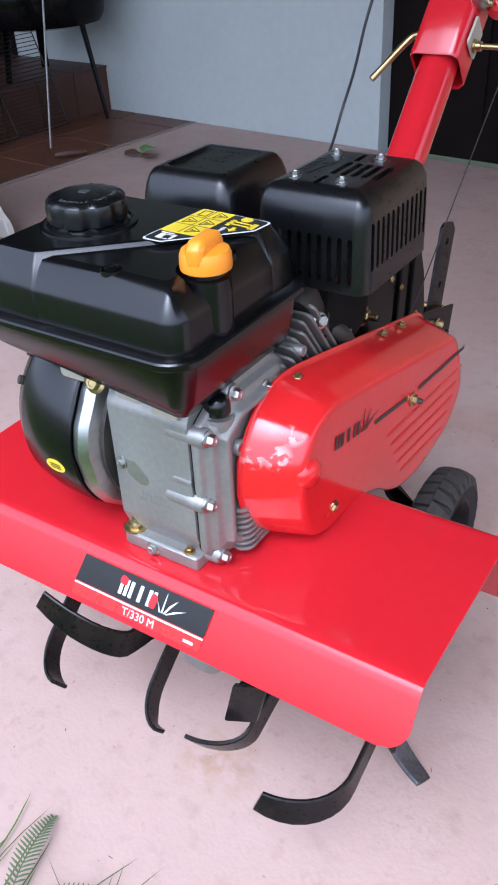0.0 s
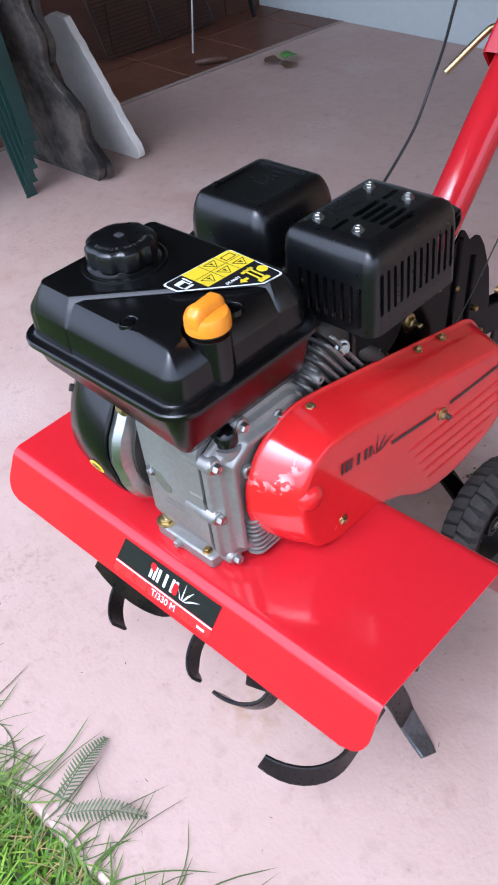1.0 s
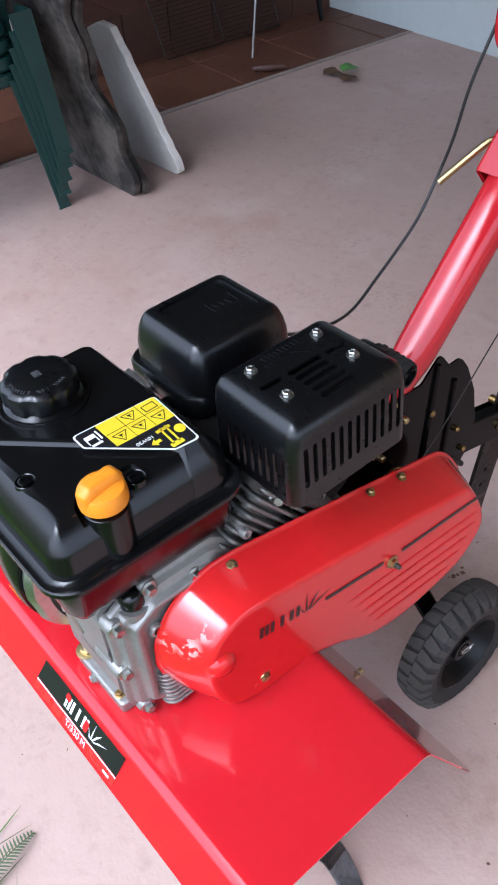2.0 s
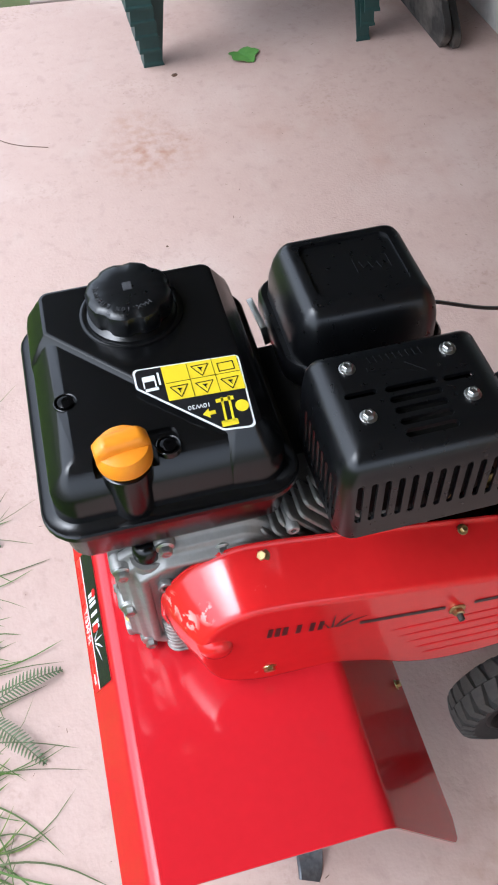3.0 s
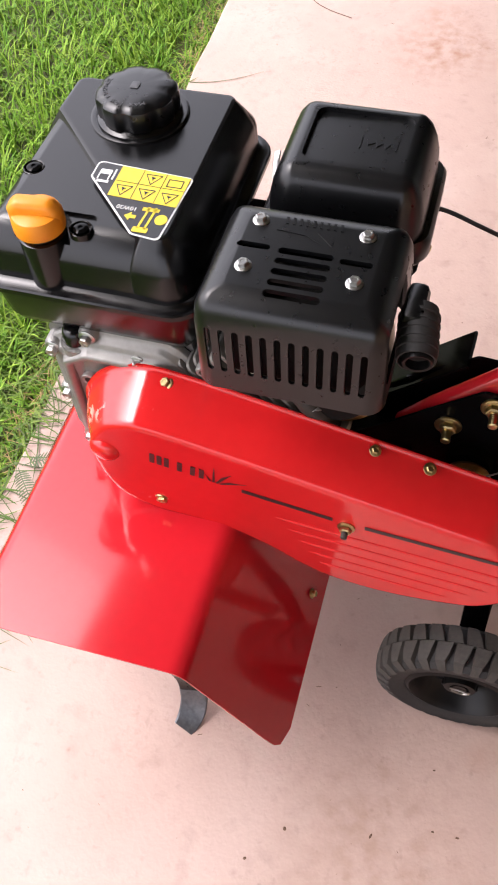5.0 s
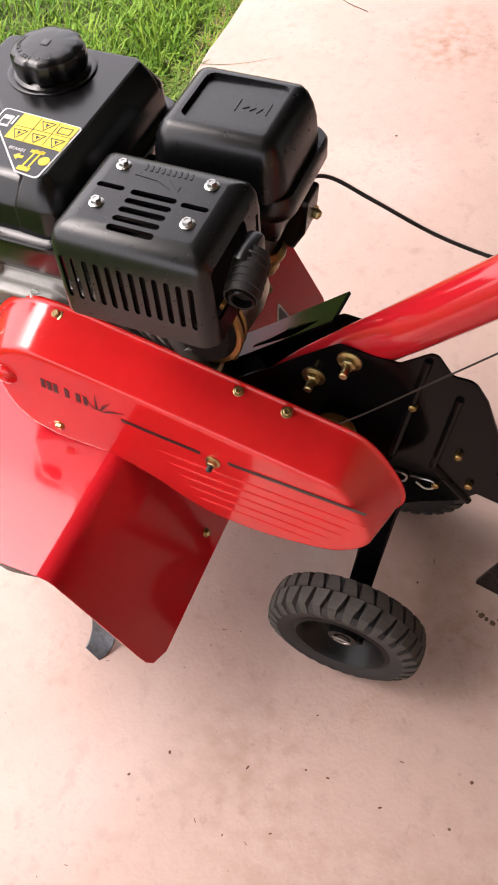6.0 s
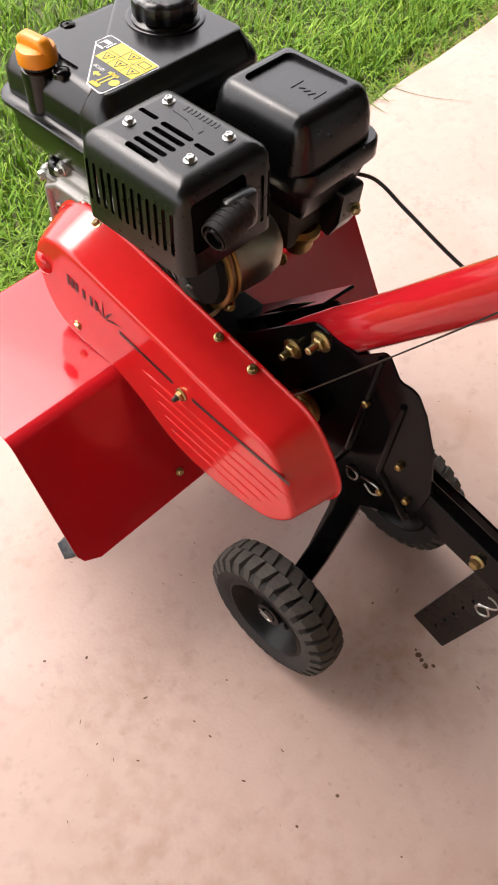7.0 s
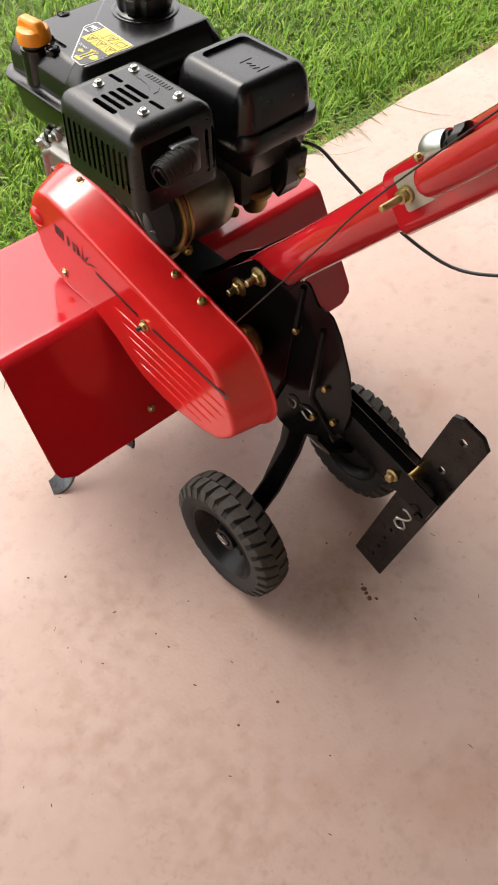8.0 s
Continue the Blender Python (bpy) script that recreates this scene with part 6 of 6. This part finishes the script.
def build_corner():
    # black brazier on thin legs in the far corner
    c = Vector(house(-1.28, -0.30))
    br = thing("brazier", (c.x, c.y, 0.009), "black sheet-metal brazier on splayed legs", "brazier")
    bm = bmesh.new()
    lathe(bm, [(0.20, 0.43), (0.28, 0.445), (0.30, 0.48), (0.31, 0.60), (0.30, 0.62), (0.27, 0.60)], (c.x, c.y, 0), (0, 0, 1), 36)
    part("pan", bm, BLACK_PAINT, br)
    for w in (20, 140, 260):
        d = Vector((math.cos(radians(w)), math.sin(radians(w)), 0))
        bm = bmesh.new()
        bar(bm, [c + d * 0.20 + Vector((0, 0, 0.44)), c + d * 0.27 + Vector((0, 0, 0.01))], lambda i: (-d.y, d.x, 0), [0.045, 0.028], 0.012)
        part("leg", bm, BLACK_PAINT, br, smooth=20)
    # wire rack leaning on the plinth
    rk = thing("wire_rack", (-2.81, 2.30, 0.01), "rusty wire grill rack leaning on the step", "grill rack")
    o, u, v = Vector((-2.71, 2.07, 0.012)), Vector((0.05, 0.62, 0.0)), Vector((-0.17, -0.02, 0.50))
    for k in range(31):
        bm = bmesh.new()
        tube(bm, [o + v * k / 30, o + v * k / 30 + u], 0.0018 if 0 < k < 30 else 0.0035, 6)
        part("rod", bm, WIRE_GREY, rk)
    for k in range(3):
        bm = bmesh.new()
        tube(bm, [o + u * k / 2 + Vector((0.003, 0, 0)), o + u * k / 2 + v + Vector((0.003, 0, 0))], 0.003, 6)
        part("cross_rod", bm, WIRE_GREY, rk)
    bm = bmesh.new()
    tube(bm, [(-2.430, 2.326, 0.006), (-2.525, 2.545, 0.75)], 0.0045, 8)
    solid("steel_rod", bm, CAST, "thin pale steel rod leaning upright", "rod")
    bm = bmesh.new()
    tube(bm, catmull([(-2.30, 2.22, 0.016), (-2.25, 2.26, 0.02), (-2.21, 2.32, 0.016)], 4), [0.010, 0.012, 0.014, 0.016, 0.016, 0.014, 0.012, 0.010, 0.008], 8)
    solid("garden_trowel", bm, BRICK, "small rusty red hand tool lying on the floor", "hand tool")


def leaf(bm, c, size, turn, lift=0.004, lobes=5, fold=0.25):
    """A lobed leaf lying on the floor, slightly folded."""
    c = Vector(c)
    mid = bm.verts.new(c + Vector((0, 0, lift)))
    n = 20
    ring = []
    for k in range(n):
        w = 2 * math.pi * k / n
        r = size * (0.82 + 0.13 * math.cos(lobes * w) + 0.05 * math.cos(3 * w + 1)) * (1.0 if math.cos(w) > -0.6 else 0.8)
        ring.append(bm.verts.new(c + Vector((r * math.cos(w + turn), r * math.sin(w + turn), 0.001 + lift * 0.5 + abs(math.sin(w)) * fold * size * 0.5))))
    for i in range(n):
        bm.faces.new((mid, ring[i - 1], ring[i]))


def build_litter():
    bm = bmesh.new()
    leaf(bm, (-1.862, 0.674, 0.0), 0.052, 0.4)
    solid("fallen_leaf", bm, LEAF, "fresh green leaf lying on the concrete", "leaf", smooth=0)
    bm = bmesh.new()
    leaf(bm, (-1.968, 2.446, 0.0), 0.05, 1.2, lift=0.03, fold=0.6)
    solid("fallen_leaf", bm, LEAF, "crumpled green leaf on the far floor", "leaf", smooth=0)
    for x, y, s in ((-1.913, 2.386, 0.045), (-2.013, 2.386, 0.05)):
        bm = bmesh.new()
        leaf(bm, (x, y, 0.0), s, x * 9, lift=0.015, fold=0.5)
        solid("dry_leaf", bm, BROWN_BIT, "dark dry leaf on the far floor", "leaf", smooth=0)
    rng = random.Random(3)
    # grit, soil crumbs and seed husks, too many and too small to pick apart
    V, F = [], []

    def crumb(x, y, s, tall=0.5, turn=0.0, long=1.0):
        b = len(V)
        for i in range(6):
            w = turn + i * math.pi / 3
            px, py = s * math.cos(i * math.pi / 3) * long, s * math.sin(i * math.pi / 3)
            V.append((x + px * math.cos(turn) - py * math.sin(turn), y + px * math.sin(turn) + py * math.cos(turn), 0.0002))
        V.append((x, y, s * tall))
        F.extend((b + i, b + (i + 1) % 6, b + 6) for i in range(6))

    for x, y, s, long in ((.326, .399, .0022, 1.3), (.213, .793, .0026, 1.1), (.280, .780, .0020, 1.2), (.305, .507, .0014, 2.8), (.279, .582, .0013, 1.6), (.288, .689, .0013, 2.6), (.278, .613, .0014, 2.0), (.373, .359, .0018, 1.4), (.204, .572, .0012, 1.5), (-.042, .646, .0018, 1.2), (.212, .902, .0012, 1.3), (.371, .566, .0011, 2.2), (-.045, .842, .0012, 3.2), (.396, .508, .0011, 1.6), (-1.086, .300, .003, 1.3), (-1.819, .463, .009, 1.3)):
        crumb(x, y, s, 0.5, x * 40, long)
    for x, y, s in ((-.024, .749, .0044), (-.021, .757, .0032), (-.018, .767, .0040), (-.026, .775, .0028), (-.028, .741, .0018)):
        crumb(x, y, s, 0.8, x * 300, 1.25)
    for k in range(800):
        x, y = rng.uniform(-1.9, 1.0), rng.uniform(-0.12, 2.4)
        crumb(x, y, rng.choice((0.0003, 0.0004, 0.0004, 0.0005, 0.0006, 0.0008)), 0.3, rng.uniform(0, 6), rng.choice((1.2, 1.5, 2, 4, 7)))
    me = bpy.data.meshes.new("debris")
    me.from_pydata(V, [], F)
    me.materials.append(BROWN_BIT)
    tagged(new("debris", me), "brown soil crumbs and grit scattered over the concrete", "debris", kind="stuff")


# ---- lawn ----
def ribbon_blades(name, roots, material, label, category):
    """Many bowed blades in one mesh. roots: place, heading, height, reach, width, droop."""
    V, F = [], []
    for (x, y, z), head, tall, reach, width, droop, *curl in roots:
        turn = curl[0] if curl else 0.0
        b = len(V)
        lie = 0.0015 + 0.007 * ((b * 0.618) % 1.0)
        n = 9 if curl else 4
        px, py, last = x, y, 0.0
        for i in range(n):
            t = i / n
            c, s = math.cos(head + turn * t), math.sin(head + turn * t)
            r = reach * t ** 1.3
            px, py, last = px + c * (r - last), py + s * (r - last), r
            h = tall * (t - droop * t * t)
            if curl:
                h = max(h, lie - z if py > lawn_edge(px) - 0.006 else h)
            w = width * (1 - 0.55 * t * t)
            V.append((px - s * w, py + c * w, z + h))
            V.append((px + s * w, py - c * w, z + h))
        V.append((px + c * (reach - last), py + s * (reach - last), z + (max(tall * (1 - droop), lie - z if py > lawn_edge(px) - 0.006 else -1) if curl else tall * (1 - droop))))
        for i in range(n - 1):
            F.append((b + 2 * i, b + 2 * i + 1, b + 2 * i + 3, b + 2 * i + 2))
        F.append((b + 2 * n - 2, b + 2 * n - 1, b + 2 * n))
    me = bpy.data.meshes.new(name)
    me.from_pydata(V, [], F)
    me.materials.append(material)
    me.polygons.foreach_set("use_smooth", [True] * len(me.polygons))
    return tagged(new(name, me), label, category, kind="stuff")


def build_lawn():
    rng = random.Random(12)
    roots = []
    for k in range(100000):
        # thicker towards the patio, where the camera comes near
        x = rng.uniform(-4.2, 1.4)
        edge = lawn_edge(x)
        y = edge - 0.012 - 3.0 * rng.random() ** 1.7
        patch = noise.noise((x * 2.2, y * 2.2, 3.0))
        near = y > edge - 0.09
        if near and rng.random() < 0.62 + 0.5 * noise.noise((x * 5, 1.0, 0)):
            continue
        tall = (0.038 + 0.050 * rng.random()) * (1.0 + 0.5 * patch) * (0.65 if near else 1.15)
        roots.append(((x, y, -0.05), rng.uniform(0, 2 * math.pi), tall, rng.uniform(0.015, 0.075), rng.uniform(0.0011, 0.0026), rng.uniform(0.15, 0.75)))
    for k in range(30000):
        x, y = rng.uniform(1.4, 5.2), lawn_edge(1.4) - 0.012 - 3.0 * rng.random() ** 1.3
        roots.append(((x, y, -0.05), rng.uniform(0, 2 * math.pi), rng.uniform(0.04, 0.09), rng.uniform(0.02, 0.08), rng.uniform(0.002, 0.004), rng.uniform(0.15, 0.7)))
    ribbon_blades("lawn_grass", roots, GRASS, "thick green uncut lawn grass beside the patio", "grass")
    roots = []
    for k in range(2400):
        # tufts along the edge that the camera looks down on
        x = rng.uniform(-1.2, 0.6)
        edge = lawn_edge(x)
        y = edge - 0.004 - 0.30 * rng.random() ** 1.3
        if noise.noise((x * 7, y * 7, 5.0)) < -0.14 and y > edge - 0.12:
            continue
        roots.append(((x, y, -0.045), rng.gauss(math.pi / 2, 1.2), rng.uniform(0.030, 0.075), rng.uniform(0.025, 0.085), rng.uniform(0.0009, 0.0021), rng.uniform(0.3, 0.8), rng.gauss(0, 0.8)))
    ribbon_blades("edge_grass", roots, EDGE_GRASS, "tufts of grass along the patio edge, coloured darker for shade", "grass")
    # long stems that bow over the edge of the concrete
    roots = [((-1.212, -0.25, -0.03), 1.55, 0.045, 0.20, 0.0012, 0.85, 0.75), ((-1.045, -0.24, -0.03), 1.45, 0.04, 0.11, 0.0012, 0.85, -0.3)]
    for k in range(74):
        x = rng.uniform(-1.0, 0.5)
        tuft = 0.5 + 0.5 * noise.noise((x * 6, 7.0, 0))
        if tuft < 0.38:
            continue
        roots.append(((x, lawn_edge(x) - rng.uniform(0.0, 0.05), -0.03), rng.gauss(math.pi / 2, 0.45), rng.uniform(0.04, 0.09), (0.05 + 0.15 * rng.random() ** 2.2) * (0.6 + 0.7 * tuft), rng.uniform(0.0006, 0.0012), rng.uniform(0.65, 0.95), rng.choice((-1, 1)) * rng.uniform(0.7, 1.9)))
    for k in range(48):
        x = rng.uniform(-0.42, 0.16)
        roots.append(((x, lawn_edge(x) - rng.uniform(0.0, 0.03), -0.03), rng.gauss(1.35, 0.5), rng.uniform(0.06, 0.11), rng.uniform(0.07, 0.19), rng.uniform(0.0009, 0.0017), rng.uniform(0.6, 0.9), rng.gauss(0.3, 1.1)))
    ribbon_blades("edge_stems", roots, WEED, "thin grass stems bowing over the patio edge", "grass")
    # broad clover leaves among the blades
    V, F = [], []
    for k in range(700):
        x = rng.uniform(-2.6, 0.9)
        y = lawn_edge(x) - 0.06 - 0.9 * rng.random() ** 1.2
        z = rng.uniform(-0.035, -0.008)
        turn, s = rng.uniform(0, 6.28), rng.uniform(0.003, 0.007)
        for j in range(3):
            w = turn + j * 2.094
            b = len(V)
            cx, cy = x + s * math.cos(w), y + s * math.sin(w)
            for i in range(6):
                a = i * math.pi / 3
                V.append((cx + s * 0.8 * math.cos(a), cy + s * 0.8 * math.sin(a), z + 0.004 * math.cos(a - w)))
            F.append(tuple(range(b, b + 6)))
    me = bpy.data.meshes.new("clover")
    me.from_pydata(V, [], F)
    me.materials.append(CLOVER)
    tagged(new("clover", me), "small clover leaves low in the lawn", "clover", kind="stuff")
    # dry straw along the edge
    roots = [((x, lawn_edge(x) - rng.uniform(-0.004, 0.06), -0.035), rng.uniform(0, 6.28), rng.uniform(0.01, 0.03), rng.uniform(0.02, 0.06), 0.0008, 0.8) for x in (rng.uniform(-1.9, 0.9) for k in range(900))]
    ribbon_blades("straw", roots, DRY_LEAF, "dry straw lying along the patio edge", "straw")


def build_yarrow():
    """Feathery leaves that lie out over the concrete from the lawn."""
    for x, y, head, size in ((-0.098, -0.168, 1.88, 0.13), (-0.092, -0.172, 0.74, 0.13), (-0.40, -0.17, 1.2, 0.05)):
        bm = bmesh.new()
        d, s = Vector((math.cos(head), math.sin(head), 0)), Vector((-math.sin(head), math.cos(head), 0))
        o = Vector((x, y, -0.01))
        spine = [o + d * size * t + Vector((0, 0, 0.034 * math.sin(math.pi * min(t * 0.8 + 0.16, 1)) ** 0.8)) for t in (k / 8 for k in range(9))]
        tube(bm, spine, 0.0008, 5)
        for k in range(20):
            t = 0.12 + 0.86 * k / 20
            i = min(int(t * 8), 7)
            p = spine[i].lerp(spine[i + 1], t * 8 - i)
            long = 0.0125 * math.sin(math.pi * (0.15 + 0.8 * t)) * size / 0.1
            for side in (-1, 1):
                q = p + s * side * long + d * long * 0.5 + Vector((0, 0, 0.002))
                bar(bm, [p, (p + q) / 2 + Vector((0, 0, 0.001)), q], lambda i: d, [0.0020, 0.0030, 0.0012], 0.0005)
        solid("yarrow_leaf", bm, FERN, "feathery grey-green weed leaf reaching over the concrete", "weed", smooth=0, group="feathery weed leaves")
    weed = thing("creeping_weed", (-1.73, -0.14, 0.0), "small creeping weed with round leaves on the concrete", "weed")
    for k, (x, y, s) in enumerate(((-1.790, -0.196, 0.026), (-1.730, -0.142, 0.017), (-1.690, -0.086, 0.012))):
        bm = bmesh.new()
        leaf(bm, (x, y, 0.004), s, k * 1.3, lift=0.006, lobes=3, fold=0.4)
        part("leaf", bm, LEAF, weed, smooth=0)
    bm = bmesh.new()
    tube(bm, catmull([(-1.84, -0.26, 0.0), (-1.790, -0.196, 0.003), (-1.730, -0.142, 0.003), (-1.690, -0.086, 0.003), (-1.63, -0.04, 0.002), (-1.59, 0.01, 0.002), (-1.56, 0.08, 0.002)], 4), 0.0009, 5)
    part("runner", bm, BROWN_BIT, weed, "thin brown runner")
    bm = bmesh.new()
    leaf(bm, (-0.49, -0.165, 0.004), 0.018, 0.7, lift=0.008, lobes=2, fold=0.6)
    solid("dry_leaf", bm, DRY_LEAF, "curled yellow dry leaf at the lawn's edge", "leaf", smooth=0)


build_chairs()
build_slabs()
build_corner()
build_litter()
build_lawn()
build_yarrow()
